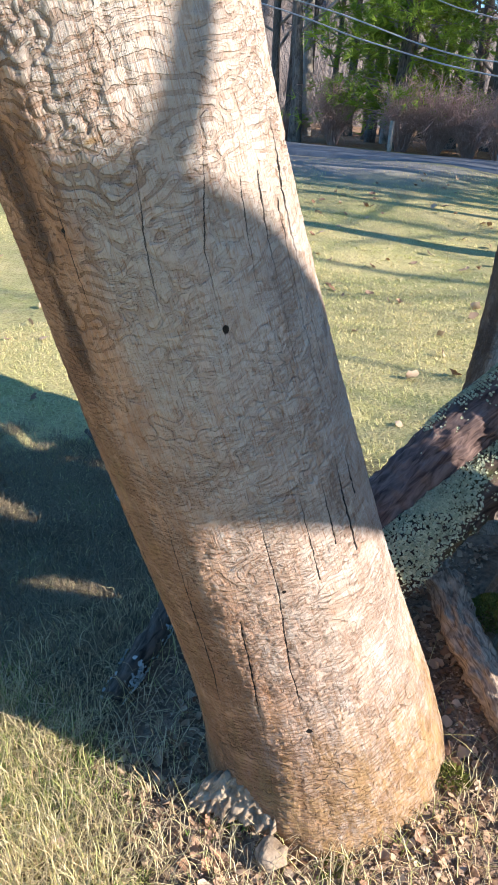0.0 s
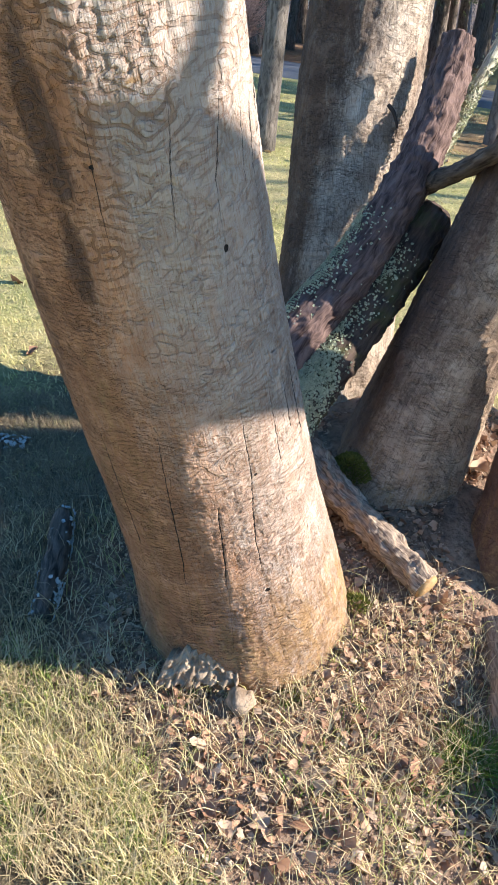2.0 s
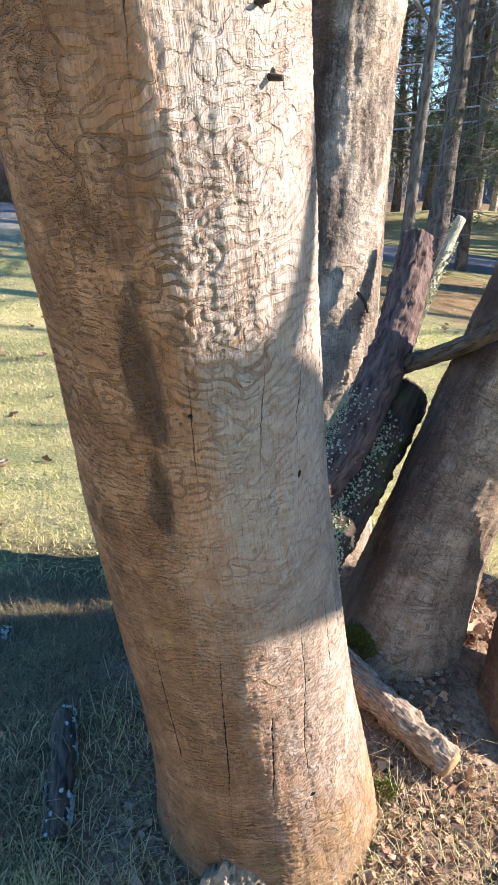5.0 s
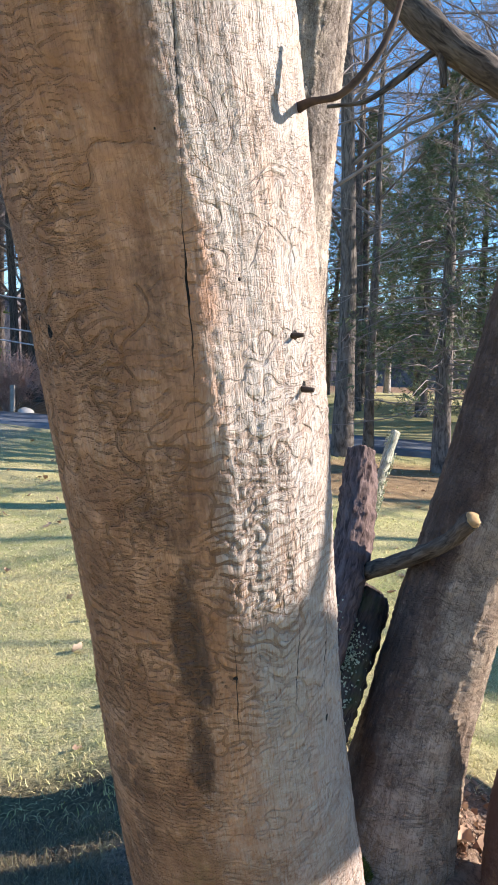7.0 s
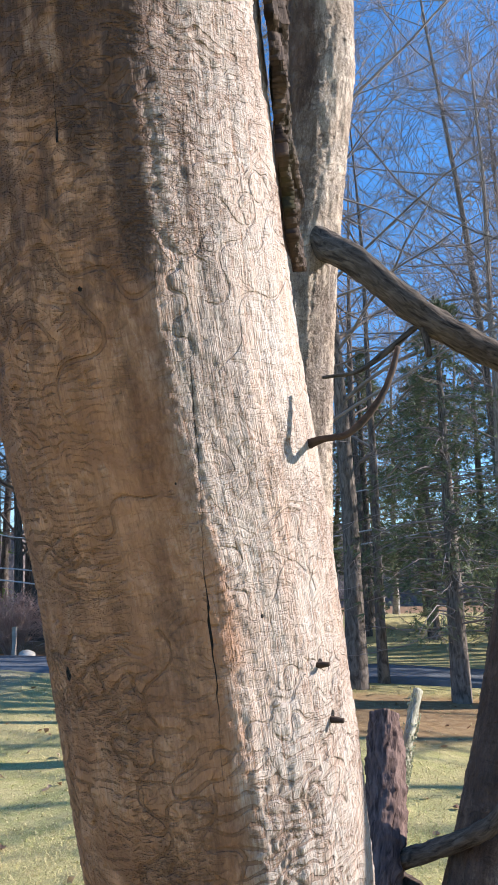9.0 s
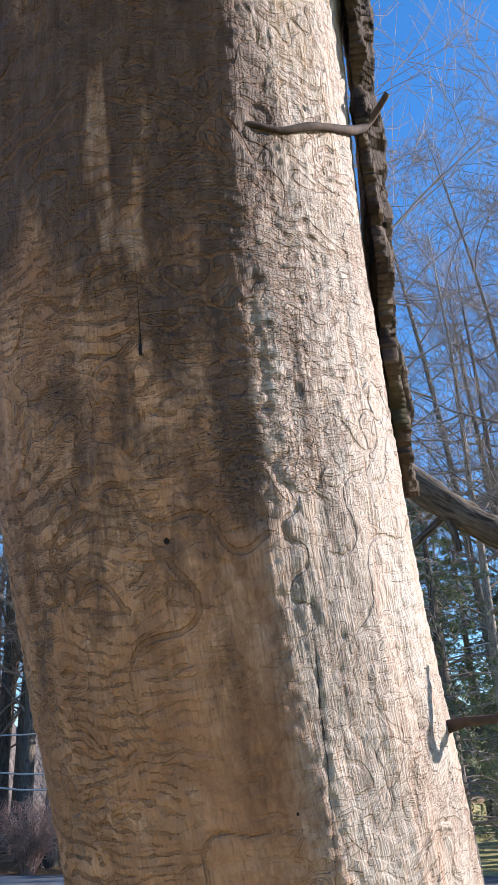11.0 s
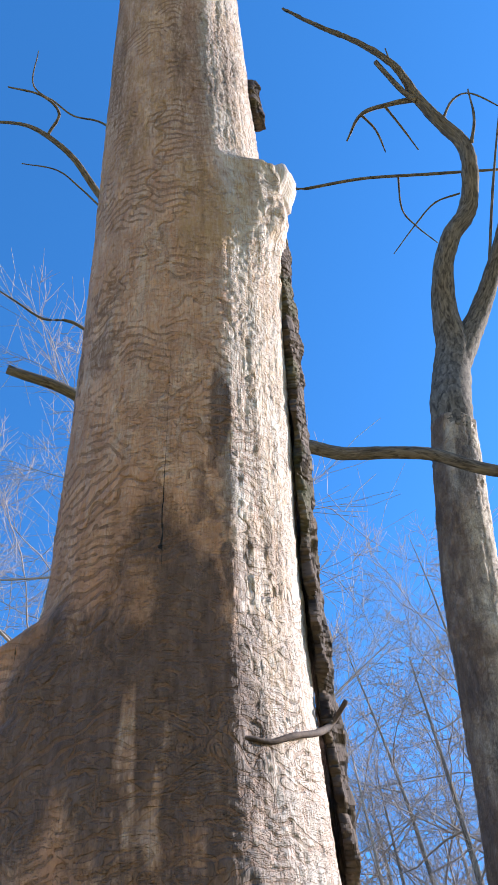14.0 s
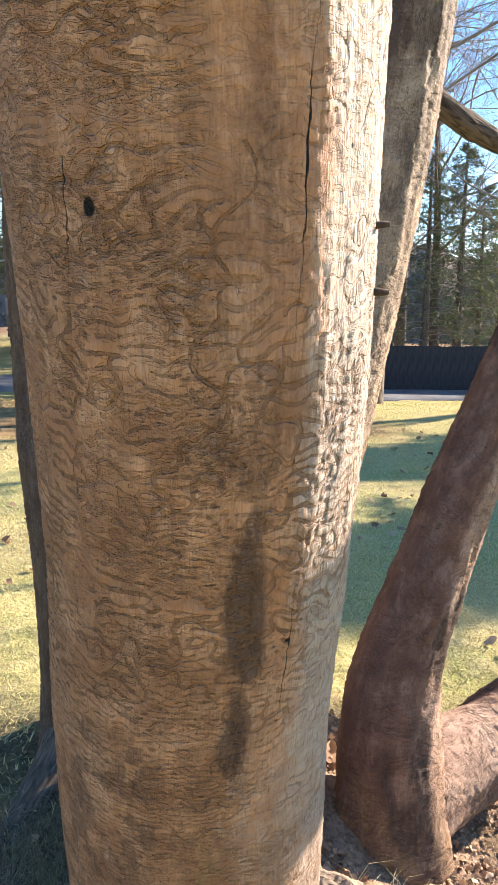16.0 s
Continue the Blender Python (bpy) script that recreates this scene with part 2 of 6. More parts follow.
    if lines:
        for stretch, scale, count, low in (((1.0, 2.1, 1), 30.0, 4.0, 0.40), ((1.0, 1.3, 1), 13.0, 4.0, 0.42), ((1.0, 2.8, 1), 60.0, 3.0, 0.44)):
            field = m.noise(m.coords("UV", stretch), scale, 1.2, 0.5, 1.2)
            tri = m.maths("ABSOLUTE", m.maths("SUBTRACT", m.maths("FRACT", m.maths("MULTIPLY", field, count)), 0.5))
            line = m.ramp(tri, [(0.0, 1.0), (0.10, 0.9), (0.16, 0.0)])
            where = m.ramp(m.noise(m.coords("UV", (1, 1, 1)), 7.0 + scale * 0.1, 3, 0.6), [(low, 0.0), (low + 0.12, 1.0)])
            cut = m.attr("carve") if scale < 50 else m.maths("POWER", m.attr("carve"), 3.0)
            dent = m.maths("MULTIPLY", line, m.maths("MULTIPLY", where, cut))
            base = m.mix(m.maths("MULTIPLY", dent, 0.52 * lines), base, tuple(c * 0.45 for c in brown))
            m.bump(m.maths("SUBTRACT", 1.0, dent), min(1.0, 1.6 * lines), 0.003)
    base = m.mix(m.ramp(m.attr("crack"), [(0.70, 0.0), (0.86, 1.0)]), base, (0.012, 0.010, 0.009))
    m.bump(m.noise(m.coords("UV", (80, 16, 1)), 1.0, 4, 0.6, 1.2), 0.45, 0.003)
    m.bump(speck, 0.35, 0.001)
    return m.finish(base, m.ramp(grain, [(0.3, 0.85), (0.7, 0.65)]), 0.25)


def bark(name, dark, light, scale=1.0, moss=0.0):
    m = Nodes(name)
    ridges = m.noise(m.coords("UV", (70 * scale, 14 * scale, 1)), 1.0, 6, 0.62, 0.8)
    blotch = m.noise(m.coords("Object"), 14.0 * scale, 4, 0.6)
    base = m.mix(m.ramp(ridges, [(0.36, 0.0), (0.62, 1.0)]), dark, light)
    base = m.mix(m.ramp(blotch, [(0.5, 0.0), (0.72, 0.6)]), base, tuple(0.6 * c for c in light))
    if moss:
        base = m.mix(m.ramp(m.noise(m.coords("Object"), 9.0, 5, 0.6), [(0.52, 0.0), (0.62, moss)]), base, (0.09, 0.11, 0.03))
    m.bump(ridges, 0.9, 0.008 / scale)
    m.bump(m.noise(m.coords("Object"), 120.0 * scale, 3), 0.4, 0.002)
    return m.finish(base, 0.9, 0.2)


def plain(name, a, b, scale, rough=0.8, bump=0.0, dist=0.002, spec=0.25, which="Object", stretch=(1, 1, 1)):
    m = Nodes(name)
    n = m.noise(m.coords(which, stretch), scale, 5, 0.6, 0.3)
    if bump:
        m.bump(m.noise(m.coords(which, stretch), scale * 4, 4, 0.6), bump, dist)
    return m.finish(m.mix(m.ramp(n, [(0.33, 0.0), (0.67, 1.0)]), a, b), rough, spec)


def island_tint(name, stops, scale=1.2, rough=0.75, translucent=0.0, by_object=False):
    """Small pieces, each with its own tint, in patches."""
    m = Nodes(name)
    info = m.tree.nodes.new("ShaderNodeObjectInfo" if by_object else "ShaderNodeNewGeometry")
    rnd = info.outputs["Random" if by_object else "Random Per Island"]
    patch = m.noise(m.coords("Object"), scale, 4, 0.6)
    both = m.maths("ADD", m.maths("MULTIPLY", rnd, 0.62), m.maths("MULTIPLY", m.ramp(patch, [(0.3, 0.0), (0.7, 1.0)]), 0.38))
    col = m.ramp(both, stops)
    mat = m.finish(col, rough, 0.3)
    if translucent:
        tr = m.tree.nodes.new("ShaderNodeBsdfTranslucent")
        m.link(col, tr.inputs[0])
        mx = m.tree.nodes.new("ShaderNodeMixShader")
        mx.inputs[0].default_value = translucent
        m.link(m.out.outputs[0], mx.inputs[1])
        m.link(tr.outputs[0], mx.inputs[2])
        m.link(mx.outputs[0], m.tree.nodes["Material Output"].inputs[0])
    return mat


WOOD = wood_bare("weathered_wood", (0.50, 0.445, 0.39), (0.43, 0.365, 0.305), (0.60, 0.315, 0.175), 0.6)
WOOD_FAR = wood_bare("weathered_wood_brown", (0.64, 0.54, 0.43), (0.46, 0.35, 0.255), (0.22, 0.135, 0.085), 0.6)
WOOD_DARK = wood_bare("weathered_wood_dark", (0.56, 0.44, 0.32), (0.37, 0.265, 0.185), (0.235, 0.15, 0.10), 0.6)
WOOD_RED = wood_bare("weathered_wood_red", (0.56, 0.40, 0.30), (0.40, 0.25, 0.175), (0.27, 0.15, 0.105), 0.6)
BARK = bark("bark", (0.035, 0.026, 0.02), (0.17, 0.135, 0.105))
BARK_LOG = bark("bark_log", (0.035, 0.024, 0.019), (0.12, 0.085, 0.068), 0.8, 0.35)
BARK_PALE = bark("bark_pale", (0.13, 0.09, 0.065), (0.44, 0.34, 0.25), 2.2)
BARK_STICK = bark("bark_stick", (0.26, 0.24, 0.17), (0.58, 0.56, 0.44), 2.0)
TWIG = plain("twig_wood", (0.03, 0.02, 0.016), (0.10, 0.066, 0.048), 40, 0.85, 0.5)
SPLIT = bark("split_wood", (0.055, 0.034, 0.031), (0.215, 0.145, 0.125), 0.9)
LICHEN = island_tint("lichen", [(0.0, (0.27, 0.28, 0.18)), (0.5, (0.43, 0.45, 0.31)), (1.0, (0.62, 0.61, 0.42))], 20, 0.95)
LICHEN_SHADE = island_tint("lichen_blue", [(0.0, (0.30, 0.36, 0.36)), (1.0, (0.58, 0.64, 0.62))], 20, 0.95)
MOSS = island_tint("moss", [(0.0, (0.07, 0.08, 0.02)), (0.6, (0.16, 0.17, 0.035)), (1.0, (0.30, 0.28, 0.07))], 12, 0.95, 0.15)

# ---- ground ----
def ground_h(x, y):
    x, y = np.asarray(x, float), np.asarray(y, float)
    r = np.hypot(x, y - 1.0)
    az = np.degrees(np.arctan2(x, np.maximum(y, 0.01)))
    near = 1 - smooth(2.5, 6.0, r)
    h = -0.15 + near * (-0.055 * np.clip(x, -0.5, 1.5) + 0.05 * np.clip(y - 1.4, -1.5, 2.0) * smooth(-1.2, -0.2, x))
    h = h + 0.30 * np.exp(-((x - 0.35) ** 2 + (y - 2.75) ** 2) / (2 * 0.55**2))
    h = h - 0.10 * np.exp(-((x - 1.05) ** 2 + (y - 2.2) ** 2) / (2 * 0.3**2))
    h = h + 0.66 * smooth(4.0, 16.0, r) * np.clip(0.55 - az / 55.0, 0.08, 1.0)
    h = h + 0.65 * smooth(18, 30, r) * smooth(-6, 4, az) * (1 - smooth(14, 22, az)) * (y > 0)
    h = h + 0.010 * fbm(x * 3.1, y * 3.1, 0, 3) * (0.3 + near) + 0.06 * fbm(x * 0.3, y * 0.3, 0, 9) * (1 - near)
    return h


def bare(x, y):
    """Where litter and bare soil lie instead of lawn, 0 to 1."""
    d = np.hypot((x - 0.55) / 1.05, (y - 2.1) / 0.72)
    d = np.minimum(d, np.hypot((x + 0.02) / 0.42, (y - 1.75) / 0.42))
    d = np.minimum(d, np.hypot((x - 0.46) / 0.44, (y - 1.38) / 0.38))
    return 1 - smooth(0.75, 1.25, d + 0.3 * fbm(x * 4, y * 4, 0, 21))


rings = np.concatenate([np.arange(0.02, 3.0, 0.02), np.geomspace(3.0, 700, 110)])
segs = 360
ga = np.linspace(0, 2 * np.pi, segs, endpoint=False)
gx, gy = 0.2 + rings[:, None] * np.cos(ga), 1.6 + rings[:, None] * np.sin(ga)
gz = ground_h(gx, gy) + 0.008 * fbm(gx * 16, gy * 16, 0, 5) * (rings[:, None] < 3.2)
gv = np.stack([gx, gy, gz], -1).reshape(-1, 3)
m = Nodes("lawn_soil")
co = m.coords("Object")
patch = m.noise(co, 0.9, 5, 0.6, 0.4)
fine = m.noise(co, 55.0, 5, 0.65)
mid_n = m.noise(co, 7.0, 4, 0.6)
lawn = m.mix(m.ramp(patch, [(0.35, 0.0), (0.65, 1.0)]), (0.52, 0.44, 0.21), (0.40, 0.39, 0.15))
lawn = m.mix(m.ramp(mid_n, [(0.45, 0.0), (0.7, 0.7)]), lawn, (0.60, 0.50, 0.26))
lawn = m.mix(m.ramp(fine, [(0.32, 0.6), (0.55, 0.0)]), lawn, (0.09, 0.075, 0.035))
lawn = m.mix(m.attr("thatch"), lawn, m.mix(m.ramp(fine, [(0.35, 0.0), (0.7, 1.0)]), (0.05, 0.04, 0.026), (0.18, 0.14, 0.085)))
soil = m.mix(m.ramp(mid_n, [(0.3, 0.0), (0.7, 1.0)]), (0.19, 0.12, 0.08), (0.40, 0.28, 0.195))
soil = m.mix(m.ramp(fine, [(0.35, 0.8), (0.55, 0.0)]), soil, (0.10, 0.066, 0.047))
gravel = m.mix(m.ramp(fine, [(0.35, 0.0), (0.65, 1.0)]), (0.17, 0.16, 0.15), (0.36, 0.34, 0.31))
woods = m.mix(m.ramp(mid_n, [(0.35, 0.0), (0.65, 1.0)]), (0.22, 0.12, 0.065), (0.33, 0.21, 0.12))
col = m.mix(m.attr("soil"), lawn, soil)
col = m.mix(m.attr("gravel"), col, gravel)
col = m.mix(m.attr("woods"), col, woods)
m.bump(fine, 0.8, 0.02)
m.bump(mid_n, 0.5, 0.05)
GROUND = m.finish(col, 0.95, 0.1)
gf = [grid_faces(len(rings), segs), np.stack([np.full(segs, len(gv)), np.arange(segs), (np.arange(segs) + 1) % segs], 1)]
gme = mesh_of("ground", np.vstack([gv, [0.2, 1.6, ground_h(0.2, 1.6)]]), gf, GROUND)
gxx, gyy = np.append(gx.ravel(), 0.2), np.append(gy.ravel(), 1.6)
gr, gaz = np.hypot(gxx, gyy - 1), np.degrees(np.arctan2(gxx, gyy))
attribute(gme, "soil", bare(gxx, gyy) * (gr < 4))
# dark soil between the blades round the trunk, which also deepens the shaded ground
attribute(gme, "thatch", 1 - smooth(0.8, 2.0, np.hypot(0.8 * (gxx - 0.1), gyy - 1.85) + 0.4 * fbm(gxx * 2, gyy * 2, 0, 15)))
attribute(gme, "gravel", smooth(10, 12.6, gyy + 0.8 * fbm(gxx * 0.8, gyy * 0.8)) * (1 - smooth(14.2, 15, gyy)) * smooth(4.2, 6.5, -gxx))
attribute(gme, "woods", np.maximum(smooth(17.6, 19, gyy) * (1 - 0.9 * smooth(-3, -0.5, gaz) * (1 - smooth(16, 20, gaz)) * (1 - smooth(38, 44, gyy))), 0.85 * smooth(9.5, 11, gyy + 0.7 * fbm(gxx, gyy)) * (1 - smooth(13.6, 14.4, gyy)) * smooth(-1.5, 0, gxx) * (1 - smooth(5, 6.5, gxx))))
tagged(new("ground", gme), "winter lawn of straw and green grass with bare soil under trees", "lawn", kind="structure")

# ---- road ----
ASPHALT = plain("asphalt", (0.12, 0.13, 0.145), (0.20, 0.21, 0.225), 3.0, 0.85, 0.6, 0.004)
rq, rs = curve_through([(-40, 11, 0), (-16, 15.2, 0), (-9, 16.1, 0), (-4.5, 16.3, 0), (1, 16.6, 0), (6.5, 16.2, 0), (12, 15.2, 0), (24, 10, 0), (50, -6, 0)], 160)
rt = np.gradient(rq[:, :2], axis=0)
rt /= np.linalg.norm(rt, axis=1)[:, None]
side = np.stack([-rt[:, 1], rt[:, 0]], 1)
rv, across = [], (-1.55, -1.5, -0.75, 0, 0.75, 1.5, 1.55)
for k, w in enumerate(across):
    xy = rq[:, :2] + side * w
    rv.append(np.column_stack([xy, ground_h(rq[:, 0], rq[:, 1]) + (0.05 + 0.02 * (1 - (w / 1.5) ** 2) if 0 < k < 6 else -0.3)]))
rv = np.stack(rv, 1).reshape(-1, 3)
tagged(new("road", mesh_of("road", rv, [grid_faces(len(rq), len(across), False)], ASPHALT)), "narrow grey asphalt road beyond the lawn", "road", kind="structure")


# ---- bare stems ----
def stamp(field, rows, cols, depth, radius_r, radius_c):
    """Presses rounded dents of the given half widths (in cells) into a field."""
    kr, kc = int(math.ceil(radius_r * 1.7)), int(math.ceil(radius_c * 1.7))
    r0, c0 = np.round(rows).astype(int), np.round(cols).astype(int)
    for dr in range(-kr, kr + 1):
        for dc in range(-kc, kc + 1):
            a, b = r0 + dr, c0 + dc
            w = np.exp(-(((a - rows) / radius_r) ** 2 + ((b - cols) / radius_c) ** 2) ** 1.8)
            ok = (a >= 0) & (a < field.shape[0]) & (b >= 0) & (b < field.shape[1])
            np.maximum.at(field, (a[ok], b[ok]), (depth * w)[ok])


def gallery(rng, length, swing, wave, turn):
    """A winding beetle gallery, in metres: its heading swings to and fro, so that it folds into loops."""
    s = np.arange(0, length, 0.0016)
    o = rng.uniform(0, 99)
    k = 2 * np.pi / wave * (1 + 0.25 * vnoise(s / wave * 0.7 + o, 0.5))
    head = swing * (0.75 + 0.35 * vnoise(s / wave * 0.9 + o, 5.5)) * np.sin(np.cumsum(k) * 0.0016 + o) + 1.1 * vnoise(s / wave * 0.35 + o, 9.5) + turn
    x, y = np.cumsum(np.sin(head)) * 0.0016, np.cumsum(np.cos(head)) * 0.0016
    return x - x.mean(), y - y.mean()


def labyrinth(rows, cols, step, wave, across, seed, rounds=16):
    """A field whose high places are close-packed winding grooves, on a sheet of cells. across: how far they run round the stem rather than along it."""
    g = np.random.default_rng(seed)
    n = g.standard_normal((rows, cols))
    kr, kc = np.fft.fftfreq(rows, step)[:, None], np.fft.rfftfreq(cols, step)[None]
    k = np.hypot(kr, kc) + 1e-9
    band = np.exp(-(((k * wave - 1) / 0.32) ** 2)) * (1 - across * (kc / k) ** 2)
    for _ in range(rounds):
        n = np.fft.irfft2(np.fft.rfft2(n) * band, s=(rows, cols))
        n = np.tanh(2.6 * n / n.std())
    n = np.fft.irfft2(np.fft.rfft2(n) * np.exp(-((k * wave / 2.2) ** 2)), s=(rows, cols))
    return n / n.std()


def stem(nodes, step, arc, back_cols, seed, lobes=0.03, lumps=(), tracks=(), cracks=(), holes=(), zigzags=(), grain=0.0012, furrow=0.0, carved=None):
    """A barkless stem through nodes of (x, y, z, r). The side within arc (degrees) has cells of about `step` metres.
    Returns a dict with verts, faces, uv and the masks, rows by columns."""
    nodes = np.asarray(nodes, float)
    length = np.linalg.norm(np.diff(nodes[:, :3], axis=0), axis=1).sum()
    rows = int(length / step)
    q, s = curve_through(nodes, rows)
    rmean = nodes[:, 3].mean()
    fine_n = int(radians(arc[1] - arc[0]) * rmean / step)
    th = np.concatenate([np.linspace(radians(arc[0]), radians(arc[1]), fine_n, endpoint=False), np.linspace(radians(arc[1]), radians(arc[0] + 360), back_cols, endpoint=False)])
    cols = len(th)
    tan, e1, e2 = frames(q[:, :3])
    u = th * rmean
    T, S = np.meshgrid(th, s)
    U = T * rmean
    rng = np.random.default_rng(seed)
    rad = q[:, 3:4] * (1 + lobes * vnoise(np.cos(T) * 1.2, np.sin(T) * 1.2, S * 0.9, seed) + 0.4 * lobes * fbm(np.cos(T) * 3, np.sin(T) * 3, S * 2.2, seed + 1))
    for a0, s0, wa, ws, h, above in lumps:               # `above`: how far it reaches over its highest point
        d = (np.degrees(T) - a0 + 180) % 360 - 180
        tilt = S - s0 - 0.02 * vnoise(U * 12, 0.5, 0, seed + 31)
        rad = rad + h * np.exp(-((d / wa) ** 2) - (tilt / np.where(tilt > 0, above, ws)) ** 2) * (1 + 0.25 * fbm(U * 20, S * 14, 0, seed + 32))
    cell = np.full(cols, step)
    groove = np.zeros((rows, cols))
    wide = fine_n - 1
    for (s_lo, s_hi), count, (l_lo, l_hi), (a_lo, a_hi), (w_lo, w_hi), width, depth, level in tracks:
        for _ in range(count):
            sc, uc = rng.uniform(s_lo, s_hi), rng.uniform(0, wide * step)
            x, y = gallery(rng, rng.uniform(l_lo, l_hi), rng.uniform(a_lo, a_hi), rng.uniform(w_lo, w_hi), rng.normal(level, 0.5))
            rr, cc = (sc + y) / step, (uc + x) / step
            ok = (rr > 0) & (rr < rows - 1) & (cc > 0) & (cc < wide)
            if ok.sum() > 10:
                stamp(groove, rr[ok], cc[ok], depth * rng.uniform(0.6, 1.15), width / step * rng.uniform(0.8, 1.2), width / step)
    for a0, s_lo, s_hi, swing, pitch in zigzags:
        t = np.arange(s_lo, s_hi, step * 0.25)
        big = swing * (0.75 + 0.5 * vnoise(t * 9, 0.5, 0, seed + 41))
        x = (radians(a0) - radians(arc[0])) * rmean + big * np.tanh(2.2 * np.sin(2 * np.pi * t / pitch + 1.2 * vnoise(t * 11, 3.5))) + 0.012 * vnoise(t * 5, 7.5, 0, seed)
        stamp(groove, t / step, x / step, 0.9 + 0 * t, 0.0023 / step, 0.0023 / step)
    worn = smooth(-0.35, 0.35, fbm(U * 7, S * 5, 0, seed + 8))
    groove *= 0.35 + 0.65 * worn
    crack = np.zeros((rows, cols))
    for pts, width in cracks:
        pts = np.asarray(pts, float)                     # angle in degrees, distance along
        ss = np.arange(pts[0, 1], pts[-1, 1], step * 0.5)
        aa = np.interp(ss, pts[:, 1], pts[:, 0]) + 0.6 * vnoise(ss * 16, 0.5, 0, seed + 3) + 0.35 * vnoise(ss * 60, 0.5, 0, seed + 4)
        cc = (np.radians(aa) - radians(arc[0])) * rmean / step
        ok = (cc > 0) & (cc < wide)
        stamp(crack, ss[ok] / step, cc[ok], np.clip(0.85 + 0.3 * vnoise(ss[ok] * 7, 0.5, 0, seed + 6), 0.5, 1.0), 1.2, np.maximum(width / step, 1.0))
    for a0, s0, w, h in holes:
        stamp(crack, np.array([s0 / step]), np.array([(radians(a0) - radians(arc[0])) * rmean / step]), np.array([1.0]), w / step * h, w / step)
    rough = grain * (fbm(U * 55, S * 9, 0, seed + 11, 3) + 0.8 * fbm(U * 120, S * 110, 0, seed + 12, 2))
    rad = rad + rough - groove * 0.0016 - crack * 0.0012
    if carved:
        height, maze, deep = carved(T, S, U, rows, fine_n, cols, step)
        rad = rad + height
    else:
        maze, deep = np.zeros_like(rad), np.zeros_like(rad)
    if furrow:
        rad = rad + furrow * fbm(U * 26 + 0.5 * fbm(U * 9, S * 4, 0, seed + 2), S * 3.2, 0, seed + 13, 4)
    v = q[:, None, :3] + rad[..., None] * (np.cos(th)[None, :, None] * e1[:, None] + np.sin(th)[None, :, None] * e2[:, None])
    n = rows * cols
    verts = np.vstack([v.reshape(-1, 3), q[0, :3], q[-1, :3]])
    k = np.arange(cols)
    caps = np.vstack([np.stack([np.full(cols, n), (k + 1) % cols, k], 1), np.stack([np.full(cols, n + 1), (rows - 1) * cols + k, (rows - 1) * cols + (k + 1) % cols], 1)])
    uv = np.vstack([np.stack([U, S], -1).reshape(-1, 2), [0, 0], [0, s[-1]]])
    return dict(verts=verts, faces=[grid_faces(rows, cols), caps], uv=uv, T=T, S=S, U=U, Z=v[..., 2], groove=groove, crack=crack, maze=maze, deep=deep, axis=q, way=(tan, e1, e2))


def stem_mesh(name, d, material, brown, soot, ochre, carve=None):
    me = mesh_of(name, d["verts"], d["faces"], material, True, d["uv"])
    for key, values in (("groove", np.clip(d["groove"], 0, 1)), ("crack", np.clip(d["crack"], 0, 1)), ("maze", 0.5 + 0.2 * np.clip(d["maze"], -2.5, 2.5)), ("deep", np.clip(d["deep"], 0, 1)), ("brown", brown), ("soot", soot), ("ochre", ochre), ("carve", np.ones_like(brown) if carve is None else carve)):
        attribute(me, key, np.append(np.clip(values, 0, 1).ravel(), [0, 0]))
    return me


def blob(d, a0, s0, wa, ws, seed=0, ragged=0.5):
    a = (np.degrees(d["T"]) - a0 + 180) % 360 - 180
    e = np.sqrt((a / wa) ** 2 + ((d["S"] - s0) / ws) ** 2)
    return 1 - smooth(0.55, 1.15, e + ragged * fbm(d["U"] * 14, d["S"] * 7, 0, seed + 70))


def spot(nodes, a, s, out=0.0):
    """A place on a stem: angle in degrees, distance along, metres out from its surface."""
    q, ss = curve_through(nodes, 400)
    tan, e1, e2 = frames(q[:, :3])
    k = int(np.argmin(abs(ss - s)))
    n = math.cos(radians(a)) * e1[k] + math.sin(radians(a)) * e2[k]
    return Vector(q[k, :3] + (q[k, 3] + out) * n), Vector(n), Vector(tan[k])


MAIN = [(0.083, 1.858, -0.27, 0.318), (0.051, 1.792, 0.05, 0.275), (0.012, 1.690, 0.35, 0.245), (-0.026, 1.579, 0.65, 0.234), (-0.058, 1.468, 0.95, 0.224),
        (-0.077, 1.353, 1.25, 0.214), (-0.102, 1.257, 1.55, 0.215), (-0.134, 1.185, 1.85, 0.217), (-0.173, 1.078, 2.15, 0.217), (-0.189, 0.983, 2.45, 0.208),
        (-0.186, 0.857, 2.75, 0.193), (-0.175, 0.694, 3.05, 0.184), (-0.170, 0.522, 3.35, 0.177), (-0.179, 0.355, 3.65, 0.161), (-0.183, 0.190, 3.95, 0.148),
        (-0.186, 0.023, 4.25, 0.138), (-0.19, -0.22, 4.7, 0.13), (-0.2, -0.45, 5.1, 0.115)]


